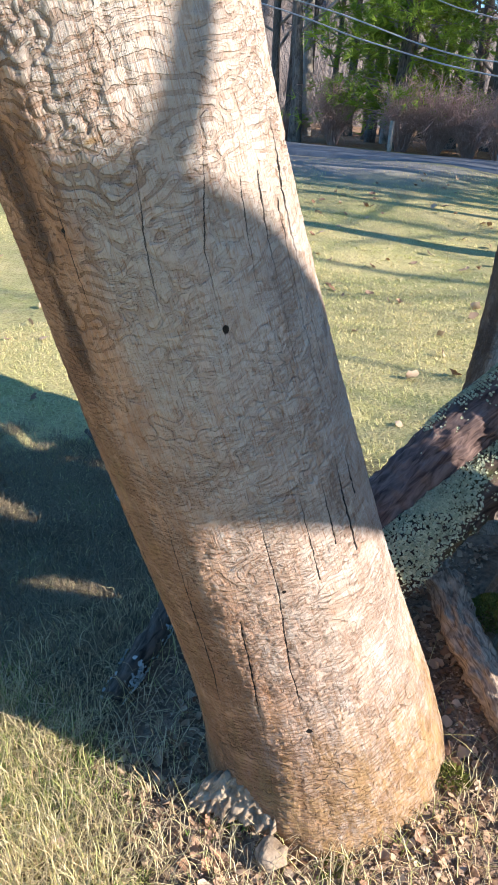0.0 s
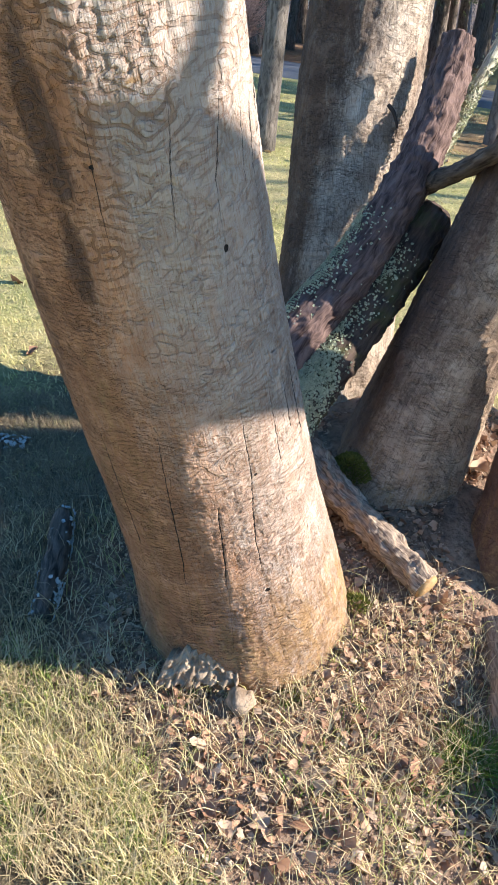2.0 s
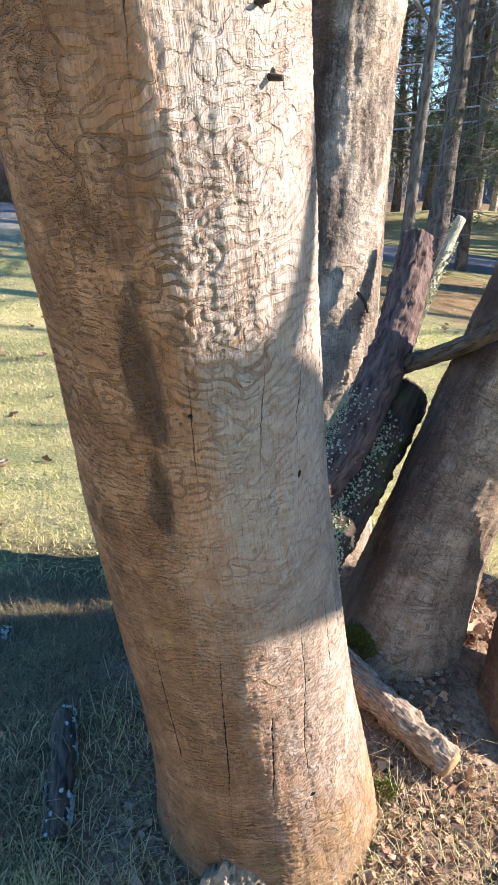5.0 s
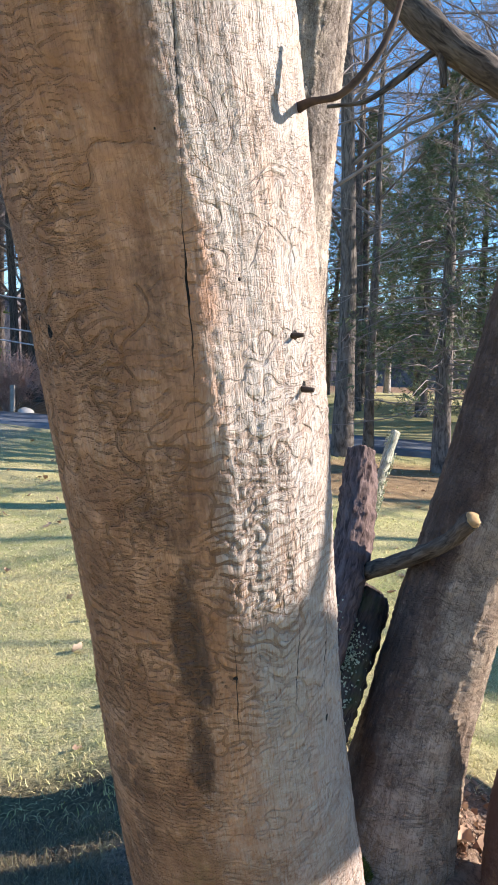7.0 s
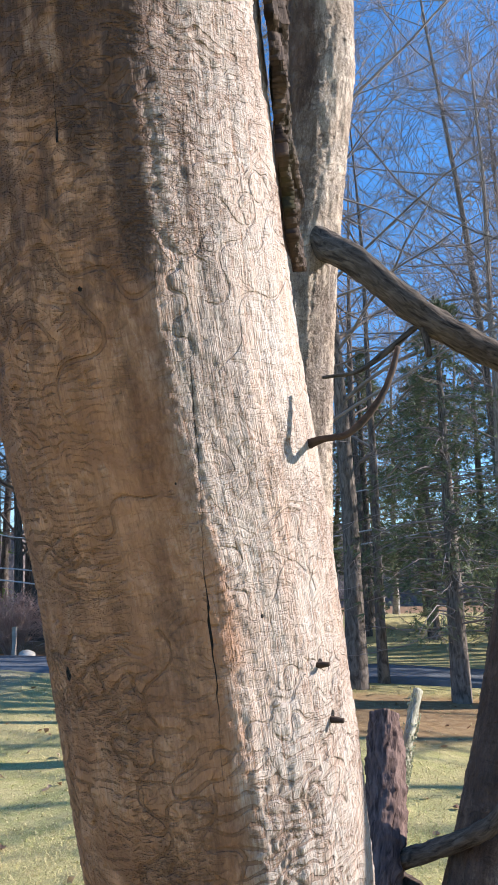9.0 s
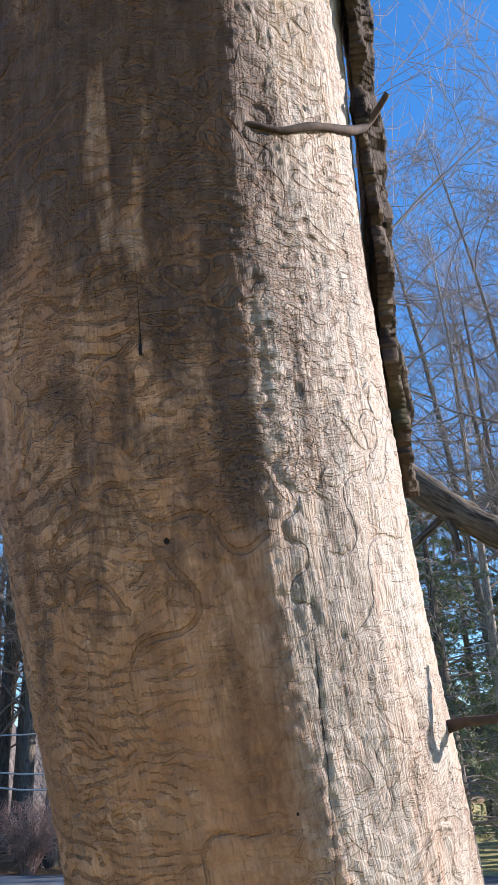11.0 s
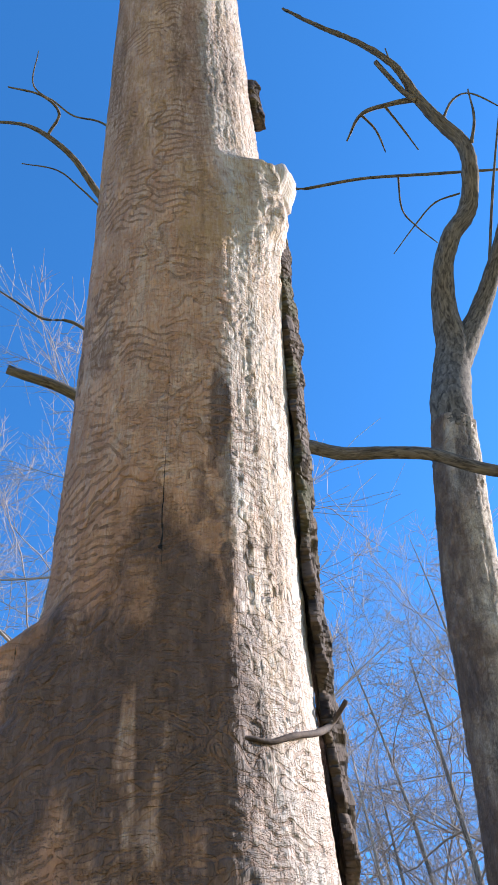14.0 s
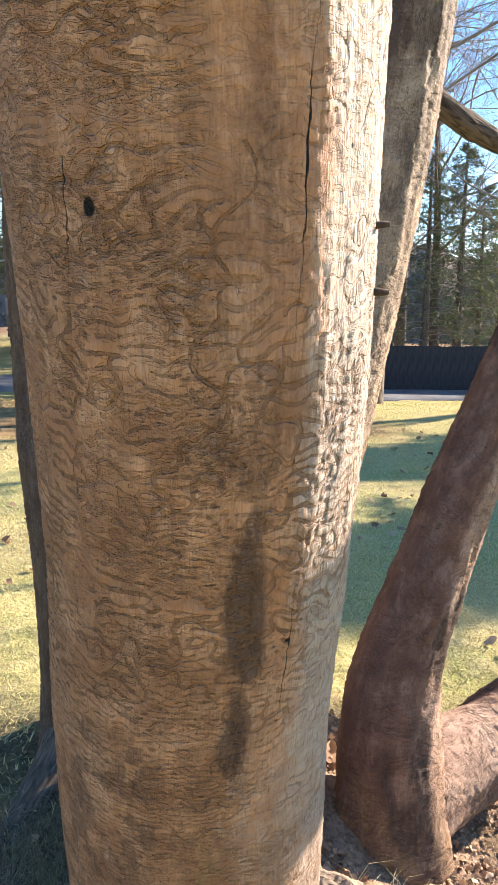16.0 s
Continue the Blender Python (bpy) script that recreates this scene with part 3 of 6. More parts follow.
def main_carving(T, S, U, rows, fine_n, cols, step):
    """Relief of the leaning trunk: ripples low down, bold meanders at the light's edge, chips and long grain higher up."""
    deg = np.degrees(T)

    def sheet(wave, across, seed):
        out = np.zeros((rows, cols))
        field = labyrinth(rows, fine_n, step, wave, across, seed)
        r, c = np.meshgrid(np.arange(rows), np.arange(fine_n), indexing="ij")
        u, s = U[:, :fine_n], S[:, :fine_n]
        r = np.clip(r + 0.7 * wave / step * fbm(u * 0.25 / wave, s * 0.25 / wave, 0, 360 + seed, 2), 0, rows - 1.01)
        c = np.clip(c + 0.7 * wave / step * fbm(u * 0.25 / wave, s * 0.25 / wave, 0, 370 + seed, 2), 0, fine_n - 1.01)
        i, j = r.astype(int), c.astype(int)
        p, q = r - i, c - j
        out[:, :fine_n] = (field[i, j] * (1 - q) + field[i, j + 1] * q) * (1 - p) + (field[i + 1, j] * (1 - q) + field[i + 1, j + 1] * q) * p
        return out

    n1, n2, n3 = (fbm(U * k, S * k * 0.7, 0, 300 + k) for k in (6, 11, 19))
    shady = smooth(-68, -84, deg + 6 * n1)
    fine, mid, bold = sheet(0.0105, 0.5, 1), sheet(0.0165, 0.2, 2), sheet(0.0150, 0.15, 3)
    low, high = smooth(1.12, 0.98, S + 0.06 * n1), smooth(1.15, 1.5, S)
    a_fine = low * (0.45 + 0.55 * smooth(-0.4, 0.3, n2)) + (1 - low) * (0.18 + shady * 0.95 * smooth(-0.35, 0.25, n2) * smooth(3.6, 2.9, S))
    a_mid = high * (0.95 * smooth(-0.3, 0.25, n3) * (1 - 0.85 * smooth(1.95, 2.15, S) * (1 - shady))) * (1 - 0.7 * smooth(-92, -84, deg) * smooth(-66, -78, deg) * smooth(2.05, 2.3, S))
    edge = smooth(-80, -70, deg + 5 * n2) * smooth(-36, -50, deg + 10 * n1)
    a_bold = edge * smooth(1.58, 1.66, S + 0.05 * n2) * (smooth(2.06, 1.9, S) + (0.42 + 0.3 * smooth(2.6, 2.9, S)) * smooth(-0.1, 0.3, n2) * smooth(1.9, 2.0, S) * smooth(4.0, 3.6, S))
    a_bold = np.maximum(a_bold, 0.3 * smooth(-94, -86, deg) * smooth(-74, -82, deg) * smooth(1.36, 1.42, S) * smooth(1.78, 1.7, S))
    smooth_patch = np.clip(1 - np.exp(-(((deg + 90) / 17) ** 2) - ((S - 2.3) / 0.38) ** 2), 0.12, 1) * np.clip(1 - 0.75 * np.exp(-(((deg + 55) / 26) ** 2) - ((S - 1.28) / 0.2) ** 2), 0, 1)
    a_fine, a_mid = a_fine * smooth_patch, a_mid * smooth_patch
    chips = smooth(0.02, 0.18, fbm(U * 85, S * 48, 0, 330)) * smooth(-86, -76, deg) * smooth(-44, -60, deg + 8 * n2) * smooth(1.5, 1.7, S) * (0.25 + 0.75 * smooth(-0.2, 0.3, n3))
    plates = smooth(-0.08, 0.05, fbm(U * 22, S * 9, 0, 340)) - 0.5
    long_grain = fbm(U * 130, S * 5, 0, 350, 2) + 0.6 * fbm(U * 50, S * 2.2, 0, 351, 3)
    w = np.stack([a_fine * 0.8, a_mid, a_bold * 1.6]) ** 3 + 1e-6
    maze = (w * np.stack([fine, mid, bold])).sum(0) / w.sum(0)
    deep = np.maximum.reduce([0.42 * a_fine, 0.62 * a_mid, 1.0 * a_bold])
    height = -0.0006 * deep * smooth(0.3, 0.7, maze) + 0.0002 * chips + 0.0006 * plates * high + 0.0004 * long_grain * (0.35 + 0.65 * high)
    height = height + 0.0055 * np.exp(-(((deg + 70 - 3 * n1) / 9.0) ** 2)) * smooth(1.35, 1.6, S) + 0.004 * np.exp(-(((deg + 62 - 3 * n1) / 9.0) ** 2)) * smooth(1.3, 1.0, S)
    return height, maze, deep


dm = stem(MAIN, 0.0024, (-203, 34), 60, 4, lobes=0.022, carved=main_carving,
          lumps=[(-172, 3.15, 27, 0.36, 0.062, 0.03), (-55, 0.25, 40, 0.14, 0.012, 0.14), (-30, 4.03, 26, 0.17, 0.050, 0.022)],
          zigzags=[(-89, 1.24, 1.50, 0.022, 0.043), (-91, 1.50, 1.76, 0.024, 0.034), (-62, 1.66, 1.95, 0.02, 0.045), (-112, 1.05, 1.30, 0.022, 0.04), (-125, 2.2, 2.6, 0.018, 0.05), (-64, 2.75, 3.4, 0.016, 0.042), (-78, 0.5, 1.0, 0.02, 0.03),
                   (-68, 2.40, 2.75, 0.014, 0.05), (-66, 1.95, 2.4, 0.013, 0.06), (-45, 0.6, 1.0, 0.025, 0.032), (-100, 0.45, 0.95, 0.024, 0.03)],
          tracks=[((0.0, 0.9), 110, (0.10, 0.35), (1.4, 2.0), (0.020, 0.036), 0.0021, 0.7, 1.5),
                  ((0.85, 1.3), 45, (0.15, 0.45), (1.5, 2.1), (0.03, 0.05), 0.0021, 0.8, 1.3),
                  ((1.25, 2.1), 75, (0.08, 0.45), (1.2, 2.0), (0.05, 0.11), 0.0023, 1.15, 1.2),
                  ((2.0, 2.75), 36, (0.10, 0.45), (1.0, 1.8), (0.07, 0.14), 0.0024, 1.15, 1.1),
                  ((2.75, 5.0), 90, (0.10, 0.5), (1.2, 1.9), (0.05, 0.1), 0.0023, 1.0, 1.2)],
          cracks=[([(-47, 0.3), (-45, 0.72), (-38.3, 0.91), (-36.2, 1.06), (-33.9, 1.17), (-31.1, 1.3), (-27.2, 1.425), (-25.5, 1.54), (-17.5, 1.65), (-8, 1.81)], 0.0016),
                  ([(-91, 0.38), (-87.5, 0.61), (-83.3, 0.78), (-79.3, 0.96), (-75, 1.12), (-73.8, 1.26), (-73.9, 1.4), (-72.9, 1.53), (-72, 1.72)], 0.0015),
                  ([(-51, 1.30), (-48.4, 1.435), (-44.8, 1.57), (-38.4, 1.72), (-33.9, 1.81)], 0.0011), ([(-70.9, 0.36), (-64, 0.66), (-58.6, 0.86)], 0.0012),
                  ([(-80.7, 1.80), (-78, 1.95), (-75.8, 2.06), (-75, 2.16), (-72, 2.29), (-68, 2.4), (-64, 2.55)], 0.0015), ([(-97, 2.75), (-96, 3.1), (-96.8, 3.35), (-97, 3.6)], 0.0011),
                  ([(-152, 1.6), (-146, 1.87), (-142.6, 1.975), (-139, 2.15)], 0.0012), ([(-112, 0.7), (-110, 1.1)], 0.0010), ([(-20, 0.9), (-14, 1.35)], 0.0012), ([(-8, 0.95), (-2, 1.3), (3, 1.6)], 0.003), ([(2, 0.9), (7, 1.2), (12, 1.55)], 0.004), ([(12, 1.0), (17, 1.5), (22, 1.9)], 0.004), ([(-14, 1.3), (-6, 1.6)], 0.002)],
          holes=[(-26.6, 1.42, 0.007, 1.5), (-36, 0.909, 0.005, 1.3), (-45.5, 0.545, 0.008, 1.0), (-33.2, 2.064, 0.008, 1.3), (-29.2, 1.995, 0.008, 0.9), (-56.6, 2.152, 0.004, 1.2),
                 (-131.8, 2.103, 0.009, 1.7), (-95.5, 2.589, 0.004, 1.2), (-77, 2.358, 0.003, 1.0), (-43.9, 3.017, 0.006, 1.0), (-96.9, 3.243, 0.005, 1.3), (-73, 1.597, 0.006, 0.6)])
sm = fbm(dm["U"] * 5, dm["S"] * 1.6, 0, 61)
deg = np.degrees(dm["T"])
flake = smooth(-0.1, 0.25, fbm(dm["U"] * 45, dm["S"] * 30, 0, 66))
upper = smooth(1.2, 1.8, dm["S"])
# brown up to the light's edge: the shaded side's warm tone painted as colour
brown = upper * 0.92 * smooth(-57, -74, deg + 10 * sm) + (1 - upper) * (0.10 + 0.78 * smooth(-32, -98, deg + 26 * sm))
brown = np.maximum(brown, 0.9 * blob(dm, -112, 2.5, 30, 0.45, 5))
soot = np.maximum.reduce([0.93 * blob(dm, -98, 3.02, 44, 0.27, 1, 0.35), 0.85 * blob(dm, -75, 2.80, 9, 0.22, 8, 0.5), 1.2 * blob(dm, -90, 1.65, 10, 0.14, 2, 0.4), 0.8 * blob(dm, -89, 1.44, 7, 0.16, 12, 0.6), 0.85 * blob(dm, -145, 3.02, 26, 0.17, 3, 0.4),
                          0.5 * flake * blob(dm, -66, 3.05, 17, 0.6, 6), 0.85 * blob(dm, -72.8, 3.464, 4, 0.06, 4), 0.3 * blob(dm, -84, 1.93, 12, 0.06, 14), 0.35 * smooth(0.35, 0.95, sm), 0.45 * flake * smooth(0.2, 0.8, fbm(dm["U"] * 6, dm["S"] * 3, 0, 97)) * (deg < -75)])
ash = blob(dm, -100, 2.92, 7, 0.13, 15, 0.6) * smooth(-0.3, 0.4, fbm(dm["U"] * 60, dm["S"] * 8, 0, 98))
soot = soot * (1 - 0.8 * ash)
brown = brown * (1 - 0.4 * ash) * (1 - 0.4 * smooth(3.1, 3.6, dm["S"]))
ochre = np.maximum.reduce([0.8 * smooth(0.62, 0.25, dm["S"] + 0.14 * sm) * smooth(-115, -60, deg), 0.45 * smooth(0.75, 0.3, dm["S"] + 0.14 * sm), 0.55 * blob(dm, -80, 3.86, 22, 0.14, 9, 0.3), 0.32 * smooth(2.7, 3.2, dm["S"]) * smooth(-66, -58, deg) * smooth(-0.4, 0.3, sm),
                           0.9 * blob(dm, -51, 1.695, 4, 0.006, 11, 0.2), 0.35 * smooth(0.1, 0.8, fbm(dm["U"] * 3, dm["S"] * 1.1, 0, 91)) * smooth(-70, -100, deg)])
front = smooth(-94, -80, deg) * smooth(1.05, 1.3, dm["S"]) * smooth(2.9, 2.6, dm["S"])
carve = 1 - (0.5 + 0.3 * smooth(1.8, 2.1, dm["S"])) * front * smooth(-0.5, 0.3, fbm(dm["U"] * 9, dm["S"] * 6, 0, 99))
carve = np.minimum(carve, 1 - 0.7 * np.maximum(blob(dm, -92, 2.25, 15, 0.42, 21, 0.4), 0.8 * blob(dm, -112, 2.45, 12, 0.3, 22, 0.6)))
carve = carve * (1 - 0.3 * smooth(2.7, 3.1, dm["S"]))
main_tree = thing("dead_tree", "leaning barkless grey dead tree trunk carved with beetle galleries", "dead tree", MAIN[0][:3], "dead stems of the clump")
part("trunk", stem_mesh("main_trunk", dm, WOOD, brown, soot, ochre, carve), main_tree)

STEM2 = [(0.03, 2.80, -0.15, 0.30), (0.002, 2.936, 0.30, 0.235), (-0.019, 3.052, 0.70, 0.223), (-0.056, 3.168, 1.10, 0.217), (-0.071, 3.276, 1.50, 0.210), (-0.088, 3.341, 1.90, 0.204),
         (-0.071, 3.363, 2.30, 0.198), (-0.044, 3.353, 2.70, 0.192), (-0.003, 3.326, 3.10, 0.186), (0.047, 3.294, 3.50, 0.180), (0.103, 3.266, 3.90, 0.172), (0.144, 3.242, 4.30, 0.165), (0.16, 3.2, 5.5, 0.15), (0.1, 3.15, 7.5, 0.12)]
STEM3 = [(0.33, 2.47, -0.12, 0.25), (0.44, 2.55, 0.40, 0.185), (0.575, 2.62, 0.90, 0.171), (0.715, 2.655, 1.40, 0.165), (0.825, 2.66, 1.90, 0.161), (0.90, 2.64, 2.40, 0.156), (0.951, 2.58, 2.90, 0.152),
         (1.002, 2.49, 3.40, 0.147), (1.049, 2.40, 3.90, 0.136), (1.105, 2.305, 4.40, 0.13), (1.195, 2.203, 4.90, 0.124), (1.29, 2.10, 5.40, 0.118)]
STEM4 = [(0.827, 2.324, -0.150, 0.202), (0.823, 2.343, 0.080, 0.174), (0.827, 2.361, 0.310, 0.158), (0.859, 2.370, 0.512, 0.136), (0.947, 2.370, 0.770, 0.121), (1.048, 2.370, 1.046, 0.109), (1.149, 2.370, 1.294, 0.097), (1.370, 2.324, 1.874, 0.081), (1.674, 2.251, 2.794, 0.065), (1.904, 2.232, 3.990, 0.040)]


def side_stem(name, label, nodes, seed, material, arc=(-215, 35), step=0.008, tracks=None, furrow=0.0035, stain=0.85):
    d = stem(nodes, step, arc, 40, seed, lobes=0.025, furrow=furrow, grain=0.0032,
             tracks=tracks or [((0.0, 3.0), 40, (0.2, 0.7), (1.4, 2.0), (0.06, 0.12), 0.0055, 0.4, 1.2)])
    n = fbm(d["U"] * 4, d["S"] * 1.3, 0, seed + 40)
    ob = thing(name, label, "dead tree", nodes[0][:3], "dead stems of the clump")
    # the brown half faces away from the sun: shade put into the wood's colour
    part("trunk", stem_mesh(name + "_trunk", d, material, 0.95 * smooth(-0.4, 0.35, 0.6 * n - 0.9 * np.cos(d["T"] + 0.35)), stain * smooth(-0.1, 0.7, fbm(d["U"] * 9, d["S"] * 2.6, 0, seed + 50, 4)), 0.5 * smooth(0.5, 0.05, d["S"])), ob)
    return ob


tree2 = side_stem("dead_tree", "upright barkless dead tree stem, grey, its shaded half coloured brown", STEM2, 12, WOOD_FAR, stain=0.5)
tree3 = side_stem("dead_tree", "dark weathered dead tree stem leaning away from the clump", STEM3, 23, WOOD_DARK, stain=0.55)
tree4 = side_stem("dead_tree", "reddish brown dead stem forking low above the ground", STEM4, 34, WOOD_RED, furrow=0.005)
FORK4 = [(0.859, 2.346, -0.002, 0.160), (1.091, 2.436, 0.031, 0.160), (1.401, 2.525, 0.077, 0.159), (1.823, 2.632, 0.287, 0.137), (2.459, 3.056, 0.807, 0.091), (2.883, 3.692, 1.496, 0.055)]
df = stem(FORK4, 0.008, (-215, 35), 40, 35, lobes=0.05, furrow=0.005, grain=0.0032)
part("limb", stem_mesh("fork_limb", df, WOOD_RED, 0.9 * smooth(-0.5, 0.3, fbm(df["U"] * 4, df["S"] * 2, 0, 36)), 0.6 * smooth(-0.1, 0.6, fbm(df["U"] * 9, df["S"] * 3, 0, 37)), np.zeros_like(df["U"])), tree4)

# an unseen bent stem added past the view; its limb and branch shade the leaning trunk
STEM5 = [(3.05, -0.9, -0.25, 0.27), (3.08, -0.75, 1.0, 0.24), (3.12, -0.35, 2.1, 0.22), (3.17, 0.45, 2.58, 0.20), (3.2, 1.1, 2.58, 0.19), (3.2, 1.4, 2.49, 0.185), (3.2, 1.7, 2.38, 0.18), (3.22, 2.1, 2.25, 0.15), (3.25, 2.5, 2.15, 0.10)]
BENT = [(3.2, 1.42, 2.45, 0.036), (3.2, 1.48, 2.68, 0.034), (3.2, 1.525, 2.85, 0.032), (3.2, 1.55, 3.02, 0.03), (3.2, 1.62, 3.25, 0.026), (3.2, 1.85, 3.6, 0.018)]


def swung(nodes, degrees=8.0, about=(0.15, 1.42)):
    """The nodes turned about an upright line."""
    c, s = math.cos(radians(degrees)), math.sin(radians(degrees))
    return [(about[0] + (x - about[0]) * c - (y - about[1]) * s, about[1] + (x - about[0]) * s + (y - about[1]) * c, z, r) for x, y, z, r in nodes]


STEM5 = [(x, y, z + (0.04 - 0.35 * (y - 1.687)) * min(max(z - 1.5, 0.0), 1.0), r) for x, y, z, r in STEM5]
STEM5, BENT = swung(STEM5), swung(BENT)
v, f, uv = tube(STEM5, 160, 28, 0.004, 8, 0.05, lobes=0.04)
tree5 = thing("dead_tree", "unseen bent grey stem added beside the clump to shade the leaning trunk", "dead tree", STEM5[0][:3], "dead stems of the clump")
part("trunk", mesh_of("shading_trunk", v, f, WOOD_FAR, True, uv), tree5)
v, f, uv = tube(BENT, 30, 8)
part("branch", mesh_of("shading_branch", v, f, BARK, True, uv), tree5)

# ---- branches and loose bark on the stems ----
def limb_part(name, parent, nodes, material, rows=40, sides=10, rough=0.002, seed=1, label=""):
    v, f, uv = tube(nodes, rows, sides, rough, seed, 0.02, lobes=0.06)
    return part(name, mesh_of(name, v, f, material, True, uv), parent, label)


limb_part("twig", main_tree, [(0.045, 1.10, 1.962, 0.009), (0.075, 1.075, 1.968, 0.0052), (0.11, 1.062, 1.972, 0.0046), (0.145, 1.058, 2.005, 0.0048), (0.168, 1.062, 2.045, 0.0050), (0.182, 1.067, 2.090, 0.0036)], TWIG, 40, 8, 0.001, 2, "short curved dead twig")
on_trunk = [(-72, 2.978, 0.000, 0.002), (-64, 2.982, 0.001, 0.003), (-55, 2.982, 0.001, 0.0035), (-43, 2.992, 0.002, 0.004), (-28, 3.014, 0.003, 0.0045), (-16, 3.030, 0.008, 0.0045), (-10, 3.045, 0.02, 0.004), (-11, 3.072, 0.045, 0.0025)]
limb_part("twig", main_tree, [(*spot(MAIN, a_, s_, o_)[0], r_) for a_, s_, o_, r_ in on_trunk], TWIG, 50, 8, 0.0012, 3)
limb_part("twig", main_tree, [(0.03, 1.115, 1.672, 0.006), (0.074, 1.100, 1.676, 0.004)], TWIG, 6, 6)
limb_part("twig", main_tree, [(0.045, 1.14, 1.605, 0.006), (0.090, 1.126, 1.602, 0.0045)], TWIG, 6, 6)


def bark_strip(parent, nodes_on, rows, width, thick, out, seed, material, label):
    """A long ragged plate of bark standing off a stem. nodes_on: (angle, along) pairs on MAIN."""
    along_ = np.linspace(nodes_on[0][1], nodes_on[-1][1], rows)
    a = np.interp(along_, [n[1] for n in nodes_on], [n[0] for n in nodes_on])
    cols = 22
    q, ss = curve_through(MAIN, 900)
    tan, e1, e2 = frames(q[:, :3])
    grid = np.zeros((2, rows, cols, 3))
    k = np.clip(np.searchsorted(ss, along_), 0, 899)
    ends = np.clip(np.minimum(along_ - along_[0], along_[-1] - along_) / 0.06 + 0.15, 0, 1)
    left = width * 0.5 * ends * (0.75 + 0.35 * fbm(along_ * 6, 0.5, 0, seed, 5))
    right = width * 0.5 * ends * (0.75 + 0.45 * fbm(along_ * 8, 9.5, 0, seed + 1, 6))
    lift = out * (0.6 + 0.5 * vnoise(along_ * 5, 0.5, 0, seed + 2)) + 0.003
    for c in range(cols):
        t = c / (cols - 1) * 2 - 1
        off = np.where(t < 0, t * left, t * right)
        ang = np.radians(a) + off / q[k, 3]
        n = np.cos(ang)[:, None] * e1[k] + np.sin(ang)[:, None] * e2[k]
        base = q[k, 3] + lift * (1 + 0.25 * t) + 0.006 * vnoise(along_ * 14, t * 1.5, 0, seed + 3)
        fissure = np.abs(fbm(along_ * 17, off * 75, 0, seed + 5, 5))
        relief = 0.008 * fissure - 0.005 * smooth(0.12, 0.0, fissure)
        grid[0, :, c] = q[k, :3] + (base + thick * (1 - 0.55 * t * t) + relief)[:, None] * n
        grid[1, :, c] = q[k, :3] + (base - 0.003 * fissure)[:, None] * n
    n = rows * cols
    v = grid.reshape(-1, 3)
    f = grid_faces(rows, cols, False)
    rim = [(r * cols, (r + 1) * cols) for r in range(rows - 1)] + [((r + 1) * cols + cols - 1, r * cols + cols - 1) for r in range(rows - 1)] + [(c + 1, c) for c in range(cols - 1)] + [((rows - 1) * cols + c, (rows - 1) * cols + c + 1) for c in range(cols - 1)]
    rim = np.array([(i, j, j + n, i + n) for i, j in rim])
    uv = np.tile(np.stack(np.meshgrid(np.arange(cols) * width / cols, along_), -1).reshape(-1, 2), (2, 1))
    return part("bark_strip", mesh_of("bark_strip", v, [f, f[:, ::-1] + n, rim], material, True, uv), parent, label)


BARK_STRIP = bark("bark_strip", (0.016, 0.011, 0.009), (0.12, 0.086, 0.066), 1.6, 0.25)
bark_strip(main_tree, [(6, 2.60), (4, 2.75), (1, 2.9), (-1, 3.2), (-1, 3.4), (-3, 3.7), (-5, 4.0)], 620, 0.125, 0.015, 0.010, 3, BARK_STRIP, "loose strip of rough dark bark with lichen")
bark_strip(main_tree, [(4, 2.95), (0, 3.15), (-2, 3.42)], 220, 0.055, 0.012, 0.022, 5, BARK_STRIP, "outer layer of peeling bark")
bark_strip(main_tree, [(-177, 2.68), (-179, 2.85), (-177, 3.0), (-170, 3.13)], 240, 0.070, 0.012, 0.050, 7, BARK_STRIP, "torn flap of bark round an old wound")
bark_strip(main_tree, [(-163, 2.80), (-160, 2.98), (-157, 3.14)], 160, 0.016, 0.006, 0.040, 9, BARK_STRIP, "splintered edge of an old wound")
bark_strip(main_tree, [(-6, 4.28), (-8, 4.36), (-8, 4.44)], 90, 0.05, 0.014, 0.006, 11, BARK_STRIP, "scale of bark left high on the trunk")
p, n, up = spot(MAIN, -24, 4.04)
limb_part("branch_stub", main_tree, [(*(p - n * 0.06 - up * 0.07), 0.06), (*(p - n * 0.005 - up * 0.01), 0.062), (*(p + n * 0.022 + up * 0.012), 0.05), (*(p + n * 0.020 + up * 0.022), 0.012)], WOOD, 40, 26, 0.010, 5, "broken stub of a lost limb")

# big broken branch of the upright stem, and thin ones above
limb_part("branch", tree2, [(0.0, 3.30, 3.40, 0.075), (0.12, 3.18, 3.25, 0.066), (0.26, 3.06, 3.10, 0.060), (0.50, 3.00, 2.84, 0.056), (0.80, 3.00, 2.635, 0.052), (1.25, 3.05, 2.42, 0.050), (1.65, 3.10, 2.28, 0.046), (2.1, 3.2, 2.3, 0.04), (2.8, 3.4, 2.6, 0.03)], BARK, 140, 18, 0.006, 7, "thick rough branch with peeling bark")
limb_part("twig", tree2, [(0.49, 2.99, 2.84, 0.016), (0.505, 2.985, 2.74, 0.014), (0.515, 2.98, 2.66, 0.012)], BARK, 14, 8, 0.003, 8)
limb_part("twig", tree2, [(0.48, 3.02, 2.80, 0.012), (0.36, 3.0, 2.70, 0.012), (0.24, 3.0, 2.62, 0.010), (0.1, 3.0, 2.6, 0.006)], BARK, 20, 6, 0.002, 9)
